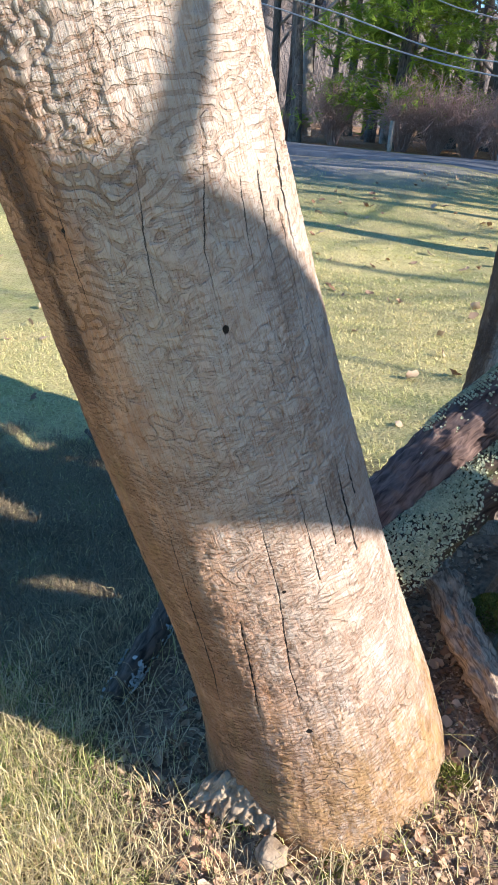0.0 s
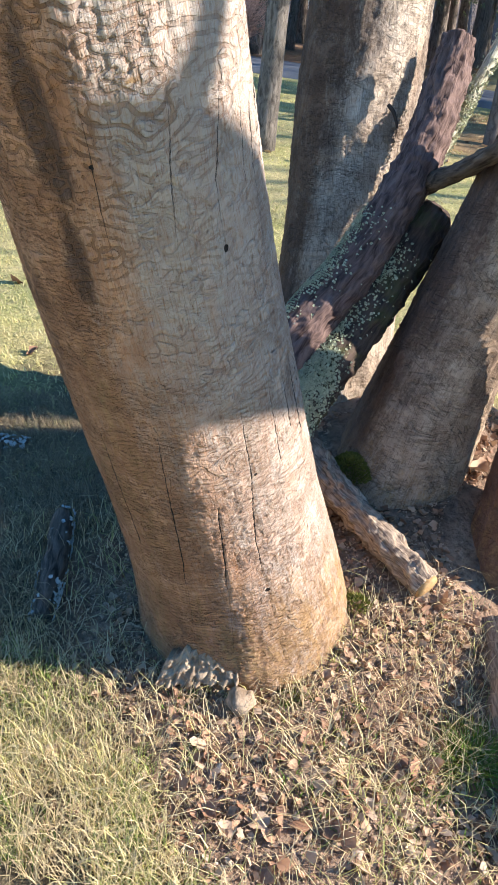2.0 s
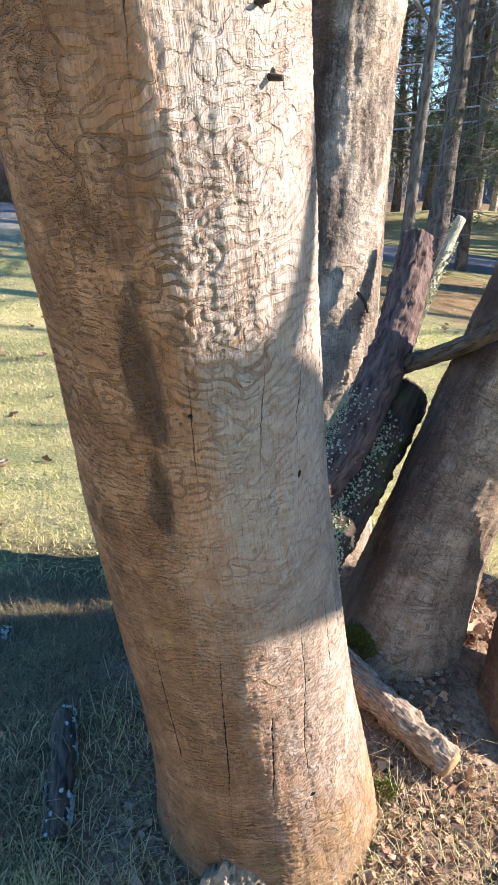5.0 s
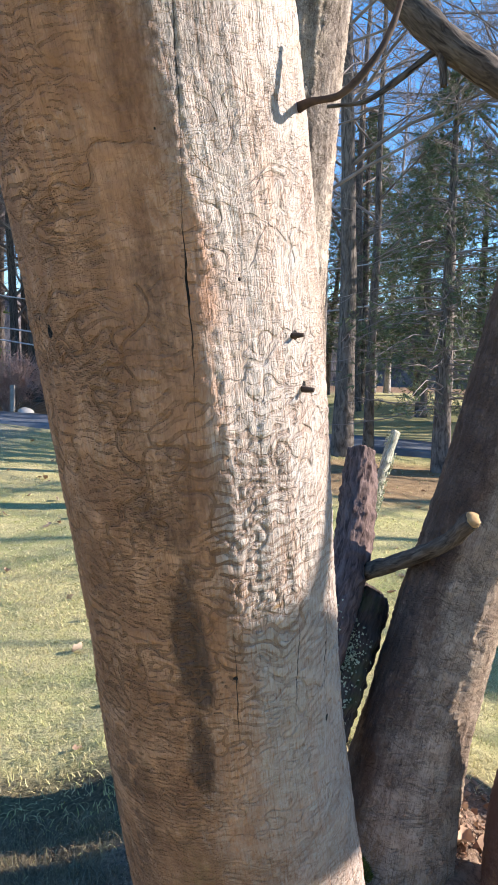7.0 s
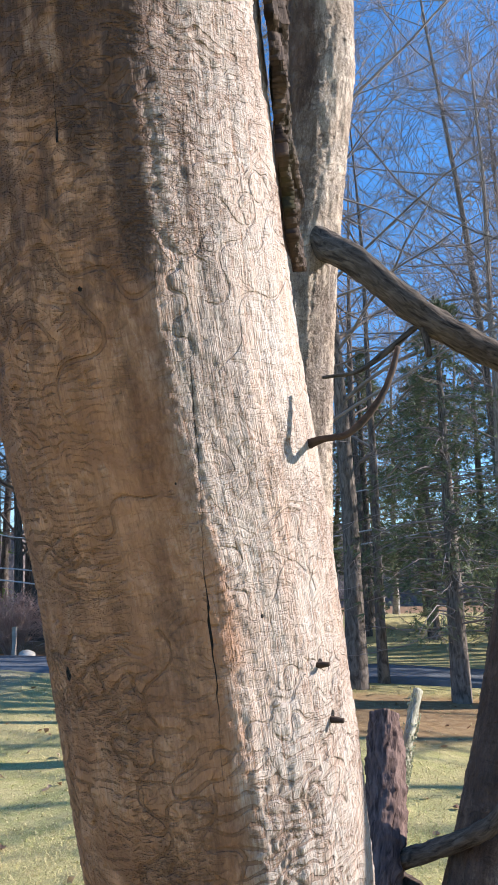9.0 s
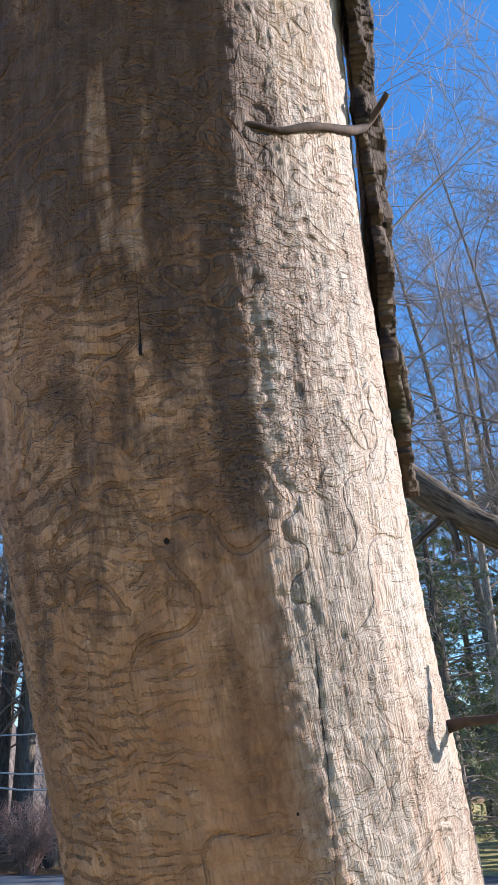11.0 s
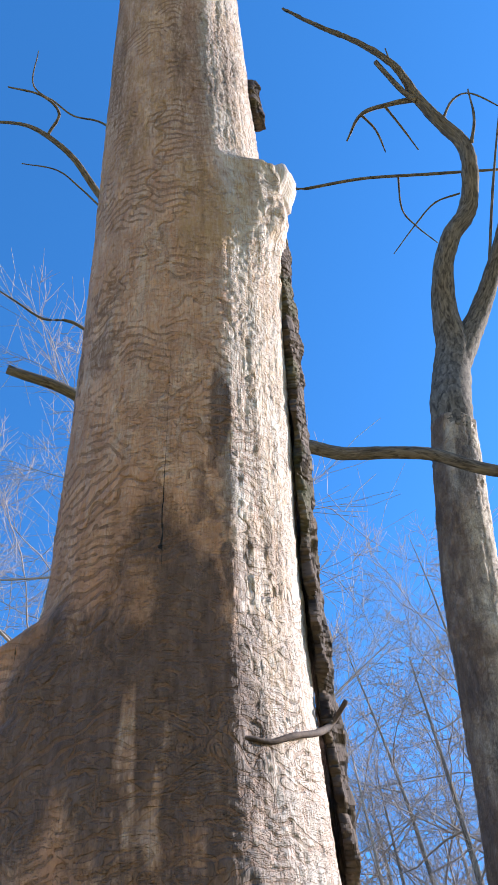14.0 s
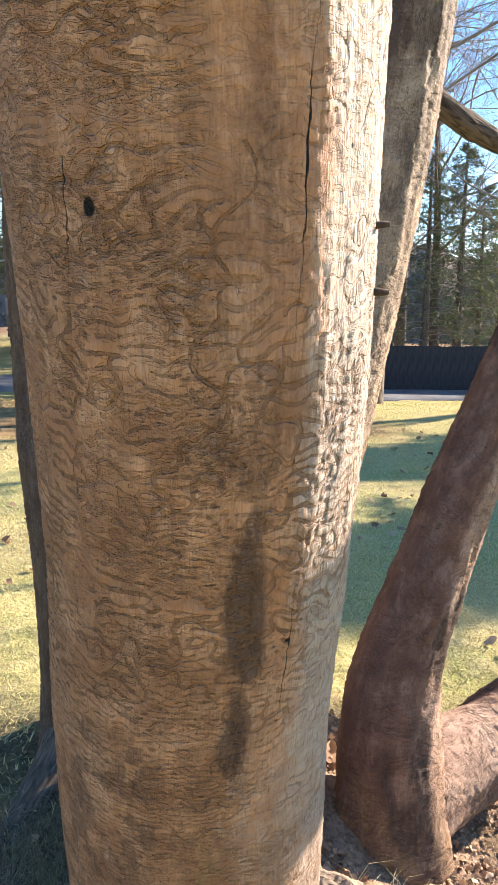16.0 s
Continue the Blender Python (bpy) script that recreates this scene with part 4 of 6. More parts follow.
limb_part("twig", tree2, [(0.09, 2.96, 1.13, 0.008), (0.115, 2.94, 1.11, 0.007), (0.135, 2.92, 1.07, 0.005)], TWIG, 12, 6)
limb_part("branch", tree2, [(0.14, 3.2, 5.7, 0.05), (0.25, 2.6, 5.35, 0.042), (0.37, 2.05, 5.10, 0.036), (0.60, 1.99, 4.98, 0.033), (0.95, 1.90, 4.84, 0.030), (1.25, 1.88, 4.66, 0.027), (1.9, 1.8, 4.5, 0.015)], BARK, 90, 10, 0.002, 10)
# the leaning stem forks high up into crooked limbs
limb_part("limb", tree3, [(1.27, 2.12, 5.30, 0.116), (1.33, 2.07, 5.6, 0.118), (1.44, 2.06, 5.95, 0.116), (1.51, 1.99, 6.22, 0.10), (1.51, 1.85, 6.47, 0.08), (1.53, 1.67, 6.68, 0.066), (1.61, 1.5, 6.88, 0.063), (1.76, 1.36, 7.07, 0.06), (1.79, 1.14, 7.26, 0.055), (1.78, 1.02, 7.45, 0.05), (1.66, 0.92, 7.64, 0.045),
                           (1.52, 0.79, 7.83, 0.036), (1.37, 0.61, 8.02, 0.026), (1.15, 0.49, 8.22, 0.02), (0.83, 0.39, 8.41, 0.015), (0.59, 0.3, 8.6, 0.009)], BARK, 190, 18, 0.005, 12, "crooked upper limb")
limb_part("limb", tree3, [(1.46, 2.05, 5.98, 0.09), (1.62, 1.99, 6.28, 0.082), (1.79, 1.89, 6.57, 0.068), (1.94, 1.68, 6.85, 0.056), (2.07, 1.41, 7.12, 0.05), (2.22, 1.09, 7.4, 0.045), (2.4, 0.8, 8.0, 0.03)], BARK, 70, 14, 0.004, 13)
for nodes in ([(1.52, 0.79, 7.83, 0.022), (1.33, 0.84, 7.87, 0.018), (1.13, 0.92, 7.88, 0.014), (1.05, 1.11, 7.9, 0.007)], [(1.50, 0.80, 7.8, 0.022), (1.40, 0.74, 7.9, 0.02), (1.24, 0.59, 8.1, 0.018)],
              [(1.13, 0.92, 7.88, 0.009), (1.25, 1.02, 7.86, 0.008), (1.33, 1.16, 7.8, 0.005)], [(1.3, 0.86, 7.87, 0.01), (1.42, 0.98, 7.8, 0.008), (1.55, 1.12, 7.72, 0.005)],
              [(1.66, 0.92, 7.64, 0.012), (1.75, 0.78, 7.75, 0.008), (1.9, 0.74, 7.8, 0.006), (2.2, 0.85, 7.8, 0.004)], [(1.82, 1.0, 7.4, 0.014), (1.84, 0.85, 7.5, 0.01), (1.83, 0.7, 7.7, 0.006)],
              [(1.86, 1.95, 6.6, 0.012), (2.0, 1.3, 7.3, 0.01), (2.12, 0.8, 7.8, 0.006)], [(1.35, 0.62, 8.0, 0.008), (1.3, 0.5, 8.1, 0.005)]):
    limb_part("twig", tree3, nodes, BARK, 18, 6, 0.001, 14)
for nodes in ([(0.10, 3.1, 7.2, 0.03), (0.3, 2.2, 7.8, 0.02), (0.47, 1.54, 8.0, 0.014), (0.78, 1.49, 8.0, 0.013), (1.22, 1.4, 8.0, 0.012), (1.75, 1.35, 8.0, 0.012), (2.29, 1.3, 8.0, 0.01)],
              [(1.5, 1.36, 8.0, 0.008), (1.57, 1.62, 8.0, 0.007), (1.7, 1.75, 8.0, 0.006), (1.91, 1.89, 8.0, 0.004)], [(2.02, 1.49, 8.0, 0.008), (1.83, 1.57, 8.0, 0.007), (1.7, 1.75, 8.0, 0.006), (1.56, 1.99, 8.0, 0.004)],
              [(0.05, 3.12, 7.3, 0.045), (-0.5, 2.0, 7.9, 0.036), (-0.73, 1.68, 8.0, 0.03), (-0.86, 1.54, 8.12, 0.028), (-1.01, 1.36, 8.24, 0.024), (-1.21, 1.23, 8.36, 0.02), (-1.42, 1.17, 8.48, 0.014), (-1.74, 1.18, 8.6, 0.01)],
              [(-1.2, 1.21, 8.36, 0.012), (-1.1, 1.05, 8.3, 0.011), (-1.22, 0.93, 8.3, 0.009), (-1.46, 0.88, 8.3, 0.006)], [(-0.5, 1.3, 8.1, 0.008), (-0.76, 1.12, 8.3, 0.008), (-1.0, 1.08, 8.38, 0.007), (-1.14, 1.0, 8.45, 0.007), (-1.31, 0.89, 8.52, 0.006), (-1.26, 0.66, 8.6, 0.004)],
              [(-0.7, 1.75, 7.95, 0.009), (-0.95, 1.52, 8.0, 0.007), (-1.11, 1.4, 8.0, 0.006), (-1.36, 1.36, 8.0, 0.004)], [(0.08, 3.18, 5.3, 0.05), (-0.3, 2.45, 5.42, 0.036), (-0.68, 1.99, 5.49, 0.030), (-1.06, 1.82, 5.52, 0.026)],
              [(0.05, 3.1, 7.0, 0.03), (-0.6, 2.85, 7.8, 0.02), (-0.89, 2.76, 8.0, 0.016), (-1.1, 2.62, 8.0, 0.014), (-1.32, 2.6, 8.0, 0.011), (-1.51, 2.46, 8.0, 0.009), (-1.66, 2.35, 8.0, 0.006)]):
    limb_part("branch", tree2, nodes, BARK, 40, 7, 0.001, 15)

# ---- logs and bark at the foot ----
def lichen_on(parent, nodes, count, seed, material, face=(-170, 10), span=(0.0, 1.0), size=0.011):
    """Crusts of small ruffled lobes on a limb, one part of many lobes."""
    rng = np.random.default_rng(seed)
    q, ss = curve_through(nodes, 200)
    tan, e1, e2 = frames(q[:, :3])
    pieces = []
    centres = [(rng.uniform(*span), rng.uniform(*face), rng.uniform(0.012, 0.045)) for _ in range(max(count // 60, 3))]
    for _ in range(count):
        c = centres[rng.integers(len(centres))]
        k = int(np.clip((c[0] + rng.normal(0, c[2]) / ss[-1] * 1.2) * 199, 0, 199))
        a = radians(c[1]) + rng.normal(0, c[2]) / q[k, 3] * 0.8
        n = math.cos(a) * e1[k] + math.sin(a) * e2[k]
        p = q[k, :3] + n * (q[k, 3] + 0.002)
        t1 = np.cross(n, tan[k])
        r = size * rng.uniform(0.35, 1.0)
        th = np.arange(7) * 2 * np.pi / 7
        rr = r * (0.7 + 0.6 * rng.random(7))
        ring = p + (np.cos(th) * rr)[:, None] * t1 + (np.sin(th) * rr)[:, None] * tan[k] + n * (0.002 + 0.007 * rng.random(7))[:, None]
        pieces.append((np.vstack([ring, p + n * 0.003]), [np.array([(7, i, (i + 1) % 7) for i in range(7)])], np.zeros((8, 2))))
    v, f, uv = join(pieces)
    ob = part("lichen", mesh_of("lichen", v, f, material, False), parent, "crusts of pale green lichen")
    return tagged(ob, kind="stuff")


def log(name, label, nodes, rows, sides, material, seed, rough=0.009, cell=0.014, category="log"):
    ob = thing(name, label, category, nodes[0][:3])
    v, f, uv = tube(nodes, rows, sides, rough, seed, cell, lobes=0.07)
    part("wood", mesh_of("wood", v, f, material, True, uv), ob)
    return ob


LOG_A = [(-0.16, 1.98, 0.10, 0.085), (-0.05, 2.17, 0.37, 0.08), (0.043, 2.35, 0.571, 0.076), (0.136, 2.50, 0.725, 0.072), (0.232, 2.75, 0.979, 0.068), (0.262, 2.92, 1.20, 0.066), (0.272, 3.0, 1.34, 0.05)]
LOG_B = [(-0.05, 1.92, 0.10, 0.09), (0.02, 2.10, 0.26, 0.088), (0.086, 2.28, 0.405, 0.085), (0.165, 2.47, 0.55, 0.084), (0.295, 2.76, 0.81, 0.080), (0.31, 2.79, 0.84, 0.06)]
log_a = log("broken_log", "dark broken log with lichen leaning against the clump", LOG_A, 260, 56, SPLIT, 3, 0.008, 0.011)
lichen_on(log_a, LOG_A, 2600, 5, LICHEN, (-215, -120), (0.36, 0.60), 0.0048)
log_b = log("broken_log", "mossy broken log with thick pale lichen, sawn off short", LOG_B, 150, 44, BARK_LOG, 4)
lichen_on(log_b, LOG_B, 4200, 6, LICHEN, (-150, -20), (0.22, 0.42), 0.005)
lichen_on(log_b, LOG_B, 2000, 16, LICHEN, (-160, -60), (0.42, 0.8), 0.0045)
stick = log("lichen_stick", "pale lichen-covered stick standing behind the dark log", [(0.21, 2.83, 0.80, 0.024), (0.289, 2.95, 1.03, 0.023), (0.36, 3.08, 1.24, 0.021), (0.415, 3.174, 1.403, 0.019)], 60, 14, BARK_STICK, 5, 0.003, 0.02, "stick")
lichen_on(stick, [(0.21, 2.83, 0.80, 0.024), (0.289, 2.95, 1.03, 0.023), (0.36, 3.08, 1.24, 0.021), (0.415, 3.174, 1.403, 0.019)], 1100, 8, LICHEN, (-190, 30), (0.2, 0.95), 0.005)
limb_part("branch_stub", log_a, [(0.20, 2.85, 0.88, 0.036), (0.31, 2.70, 0.96, 0.030), (0.416, 2.55, 1.042, 0.027), (0.50, 2.42, 1.12, 0.026), (0.558, 2.311, 1.216, 0.027)], BARK, 70, 16, 0.004, 16, "snapped side branch with fresh broken end")
RAW = plain("raw_wood", (0.52, 0.34, 0.16), (0.36, 0.21, 0.09), 60, 0.8, 0.6, 0.002)
limb_part("broken_end", log_a, [(0.553, 2.322, 1.207, 0.022), (0.560, 2.306, 1.222, 0.023), (0.562, 2.302, 1.226, 0.012)], RAW, 10, 14, 0.005, 17, "raw yellow broken wood")
ground_log = log("fallen_branch", "short bark-covered branch lying on the soil", [(0.10, 2.30, 0.175, 0.048), (0.21, 2.20, 0.125, 0.046), (0.37, 2.10, 0.065, 0.045), (0.46, 2.05, 0.03, 0.044), (0.545, 2.0, 0.0, 0.040)], 200, 44, BARK_PALE, 7, 0.011, 0.013, "branch")
limb_part("broken_end", ground_log, [(0.532, 2.008, 0.005, 0.034), (0.552, 1.996, -0.003, 0.036), (0.557, 1.993, -0.005, 0.018)], RAW, 10, 14, 0.005, 18, "pale broken end")
RL = [(-0.56, 1.92, -0.03, 0.030), (-0.50, 1.78, -0.065, 0.034), (-0.455, 1.66, -0.085, 0.032), (-0.42, 1.56, -0.105, 0.026)]
lichen_branch = log("fallen_branch", "dark rotten branch with blue-grey lichen in the shaded grass", RL, 60, 18, BARK, 9, 0.006, 0.02, "branch")
lichen_on(lichen_branch, RL, 420, 9, LICHEN_SHADE, (-170, 10), (0.05, 0.95), 0.008)
RL2 = [(-1.30, 2.33, -0.10, 0.03), (-1.15, 2.30, -0.10, 0.03), (-0.95, 2.32, -0.09, 0.025)]
lb2 = log("fallen_branch", "dark fallen branch with lichen in the shaded grass", RL2, 40, 14, BARK, 10, 0.005, 0.02, "branch")
lichen_on(lb2, RL2, 200, 10, LICHEN_SHADE, (-10, 190), (0.05, 0.95), 0.008)
log("fallen_stick", "thin dead stick lying on the shaded lawn", [(-1.9, 2.62, -0.11, 0.011), (-1.5, 2.5, -0.11, 0.012), (-1.2, 2.42, -0.105, 0.01)], 30, 8, BARK, 12, 0.002, 0.02, "stick")
log("exposed_root", "pale smooth exposed root at the edge of the clump", [(0.79, 2.07, -0.16, 0.09), (0.85, 1.90, -0.17, 0.12), (0.93, 1.72, -0.18, 0.15), (1.06, 1.5, -0.21, 0.16), (1.25, 1.3, -0.26, 0.12)], 140, 50, BARK_PALE, 13, 0.012, 0.04, "root")
log("exposed_root", "dark root running into the soil behind the trunk", [(-0.02, 2.95, 0.25, 0.14), (-0.16, 2.72, 0.10, 0.11), (-0.32, 2.55, -0.02, 0.09), (-0.5, 2.4, -0.10, 0.06)], 70, 24, BARK, 14, 0.004, 0.04, "root")

# corky plate of bark standing against the foot of the trunk
cr, cc_n = 26, 60
pu, pv = np.meshgrid(np.linspace(-1, 1, cc_n), np.linspace(0, 1, cr))
ridge = 0.012 * np.abs(np.sin(pu * 12 + 2.5 * fbm(pu * 2.5, pv * 1.5, 0, 4))) ** 0.6 + 0.007 * fbm(pu * 9, pv * 7, 0, 6, 4)
top = 0.080 + 0.012 * fbm(pu * 7, 0.5, 0, 7) - 0.035 * pu**4
front = np.stack([0.06 + pu * 0.098 * (1 - 0.08 * pv), 1.502 + 0.03 * pu + pv * 0.030 - ridge, -0.098 + 0.012 * pu + pv * top * 1.12], -1)
rear = np.stack([front[..., 0], 1.530 + 0.03 * pu + pv * 0.030, front[..., 2]], -1)
cv = np.concatenate([front.reshape(-1, 3), rear.reshape(-1, 3)])
cf = grid_faces(cr, cc_n, False)
nn = cr * cc_n
edge = [(r * cc_n, (r + 1) * cc_n) for r in range(cr - 1)] + [((r + 1) * cc_n + cc_n - 1, r * cc_n + cc_n - 1) for r in range(cr - 1)] + [(c + 1, c) for c in range(cc_n - 1)] + [((cr - 1) * cc_n + c, (cr - 1) * cc_n + c + 1) for c in range(cc_n - 1)]
CORK = plain("cork_bark", (0.19, 0.135, 0.09), (0.48, 0.37, 0.26), 26, 0.95, 0.9, 0.004)
chunk = thing("bark_chunk", "thick corky chunk of furrowed bark against the trunk's foot", "bark", (0.06, 1.51, -0.1))
part("plate", mesh_of("plate", cv, [cf, cf[:, ::-1] + nn, np.array([(i, j, j + nn, i + nn) for i, j in edge])], CORK, True), chunk)
v, f, uv = tube([(0.155, 1.515, -0.125, 0.03), (0.175, 1.50, -0.105, 0.034), (0.20, 1.49, -0.12, 0.02)], 16, 14, 0.010, 21, 0.02)
tagged(new("bark_chunk", mesh_of("bark_crumb", v, f, CORK, True, uv)), "small lump of crumbling bark on the soil", "bark")

# moss cushions
def tuft_of(name, label, category, at, radius, height, count, material, seed, blade=(0.012, 0.003)):
    rng = np.random.default_rng(seed)
    th, rr = rng.uniform(0, 6.283, count), radius * np.sqrt(rng.random(count))
    x, y = at[0] + rr * np.cos(th), at[1] + rr * np.sin(th)
    z = at[2] + height * (1 - (rr / radius) ** 2)
    d = np.stack([np.cos(th) * rr / radius, np.sin(th) * rr / radius, 0.8 + 0 * th], -1) + rng.normal(0, 0.35, (count, 3))
    d /= np.linalg.norm(d, axis=1)[:, None]
    sdir = np.cross(d, rng.normal(0, 1, (count, 3)))
    sdir /= np.linalg.norm(sdir, axis=1)[:, None]
    p = np.stack([x, y, z], -1)
    le = blade[0] * rng.uniform(0.5, 1.3, count)[:, None]
    v = np.stack([p - sdir * blade[1], p + sdir * blade[1], p + d * le + np.array([0, 0, -0.1]) * le], 1).reshape(-1, 3)
    ob = new(name, mesh_of(name, v, np.arange(count * 3).reshape(-1, 3), material, False))
    return tagged(ob, label, category, kind="stuff")


tuft_of("moss", "cushion of green moss behind the trunk", "moss", (0.245, 2.31, 0.12), 0.07, 0.06, 3500, MOSS, 31)
tuft_of("moss", "patch of yellow-green moss at the trunk's foot", "moss", (0.30, 1.58, -0.125), 0.045, 0.008, 350, MOSS, 32)
tuft_of("moss", "patch of moss by the trunk's side", "moss", (0.37, 1.90, -0.05), 0.04, 0.02, 500, MOSS, 33)
GRASS_GREEN = island_tint("grass_green", [(0.0, (0.09, 0.15, 0.025)), (0.6, (0.18, 0.28, 0.05)), (1.0, (0.36, 0.40, 0.12))], 8, 0.6, 0.3)
tuft_of("grass_tuft", "fresh green tuft of grass at the root's edge", "grass", (0.745, 1.60, -0.17), 0.075, 0.01, 700, GRASS_GREEN, 34, (0.075, 0.0018))


# ---- grass, litter and leaves ----
def blades(x, y, length, width, flat, rng, lift=0.0):
    """Bent grass blades: a quad and a tip each. flat: 0 upright to 1 lying."""
    n = len(x)
    z = ground_h(x, y) + lift
    a = rng.uniform(0, 6.283, n)
    out = np.stack([np.cos(a), np.sin(a), np.zeros(n)], -1)
    sd = np.stack([-np.sin(a), np.cos(a), np.zeros(n)], -1) * (width / 2)[:, None]
    p = np.stack([x, y, z - 0.004], -1)
    up = np.array([0, 0, 1.0])
    f1 = np.clip(flat * 0.75, 0, 1)[:, None]
    mid = p + length[:, None] * 0.55 * (out * f1 + up * np.sqrt(1 - f1**2) * 0.9)
    f2 = np.clip(flat * 1.25, 0, 1)[:, None]
    bend = rng.normal(0, 0.35, (n, 3)) * np.array([1, 1, 0.35])
    tip = mid + length[:, None] * 0.5 * (out * f2 + up * (np.sqrt(1 - f2**2) * 0.8 - 0.12 * flat[:, None]) + bend)
    low = ground_h(tip[:, 0], tip[:, 1]) + 0.003 + 0.012 * rng.random(n)
    tip[:, 2] = np.maximum(tip[:, 2], low)
    v = np.stack([p - sd, p + sd, mid + sd * 0.8, mid - sd * 0.8, tip], 1).reshape(-1, 3)
    b = np.arange(n)[:, None] * 5
    return v, [b + np.array([0, 1, 2, 3]), b + np.array([3, 2, 4])]


STRAW = island_tint("dry_grass", [(0.0, (0.36, 0.25, 0.12)), (0.3, (0.60, 0.46, 0.26)), (0.55, (0.76, 0.63, 0.38)), (0.78, (0.50, 0.47, 0.17)), (1.0, (0.26, 0.34, 0.08))], 3.0, 0.6, 0.25)
LAWN = island_tint("lawn_grass", [(0.0, (0.46, 0.37, 0.18)), (0.4, (0.70, 0.59, 0.31)), (0.75, (0.56, 0.52, 0.20)), (1.0, (0.34, 0.38, 0.10))], 0.9, 0.65, 0.2)
# straw with shade put into its colour, for the trunk's shaded side
SHADE_STRAW = island_tint("shade_dark_straw", [(0.0, (0.08, 0.058, 0.035)), (0.4, (0.22, 0.17, 0.105)), (0.75, (0.38, 0.30, 0.18)), (0.9, (0.19, 0.20, 0.065)), (1.0, (0.15, 0.19, 0.05))], 3.0, 0.8, 0.1)
rng = np.random.default_rng(77)


def scatter(n, x0, x1, y0, y1, keep):
    x, y = rng.uniform(x0, x1, n), rng.uniform(y0, y1, n)
    ok = rng.random(n) < keep(x, y)
    # not inside a stem's foot
    for cx, cy, cr_ in ((0.07, 1.83, 0.27), (0.02, 2.83, 0.26), (0.35, 2.48, 0.22), (0.77, 2.30, 0.22), (0.90, 1.72, 0.13)):
        ok &= np.hypot(x - cx, y - cy) > cr_
    return x[ok], y[ok]


def grass(name, label, n, box, keep, length, width, flat, material):
    x, y = scatter(n, *box, keep)
    m_ = len(x)
    v, f = blades(x, y, rng.uniform(*length, m_), rng.uniform(*width, m_), np.clip(rng.normal(flat, 0.25, m_), 0, 1), rng)
    tagged(new(name, mesh_of(name, v, f, material, False)), label, "grass", kind="stuff")


grass("near_grass", "tangled straw and green grass in front of the trunk", 78000, (-0.75, 1.25, 0.95, 1.95), lambda x, y: 0.07 + (0.25 + 0.6 * smooth(-0.35, 0.35, fbm(x * 10, y * 10, 0, 47))) * (1 - 0.95 * bare(x, y)) * (1 - 0.8 * smooth(1.4, 1.55, y) * (x < -0.1)), (0.03, 0.11), (0.0012, 0.0030), 0.62, STRAW)
grass("near_grass", "short green shoots among the straw", 22000, (-0.75, 1.25, 0.95, 1.8), lambda x, y: (1 - bare(x, y)) * smooth(-0.1, 0.5, fbm(x * 5, y * 5, 0, 44)) * (1 - smooth(1.4, 1.55, y) * (x < -0.1)), (0.025, 0.07), (0.0016, 0.003), 0.35, GRASS_GREEN)
grass("dry_stems", "long dry straws lying over the leaf litter", 3600, (-0.5, 1.2, 0.98, 2.1), lambda x, y: 0.2 + 0.8 * smooth(-0.1, 0.4, fbm(x * 6, y * 6, 0, 48)), (0.07, 0.17), (0.0014, 0.0028), 0.92, STRAW)
grass("near_grass", "small green sprigs among the leaves", 3200, (0.0, 1.1, 1.0, 1.7), lambda x, y: smooth(0.25, 0.5, fbm(x * 9, y * 9, 0, 49)), (0.015, 0.04), (0.002, 0.005), 0.5, GRASS_GREEN)
# darker straw laid where the trunk's shadow falls, to deepen it
grass("shade_grass", "flattened dry grass, coloured darker to deepen the trunk's shade", 90000, (-2.2, 0.0, 1.25, 2.75), lambda x, y: (1 - bare(x, y)) * (1 - smooth(0.7, 1.25, np.hypot((x + 0.75) / 1.35, (y - 1.95) / 0.8) + 0.25 * fbm(x * 3, y * 3, 0, 46))), (0.03, 0.09), (0.0014, 0.0028), 0.9, SHADE_STRAW)
grass("lawn_grass", "short winter lawn of straw and green", 74000, (-3.8, 3.5, 1.0, 7.0), lambda x, y: (1 - bare(x, y)) * ((y > 2.5) | (x < -0.7)), (0.02, 0.055), (0.003, 0.006), 0.85, LAWN)
grass("lawn_grass", "short winter lawn farther off", 60000, (-9, 9, 5.0, 14.5), lambda x, y: (1.0 - 0.9 * (np.hypot(x - 2, y - 11.6) < 2.4)) * (1 - 0.9 * smooth(10, 12.2, y) * smooth(4.2, 6.5, -x)), (0.02, 0.05), (0.008, 0.016), 0.88, LAWN)


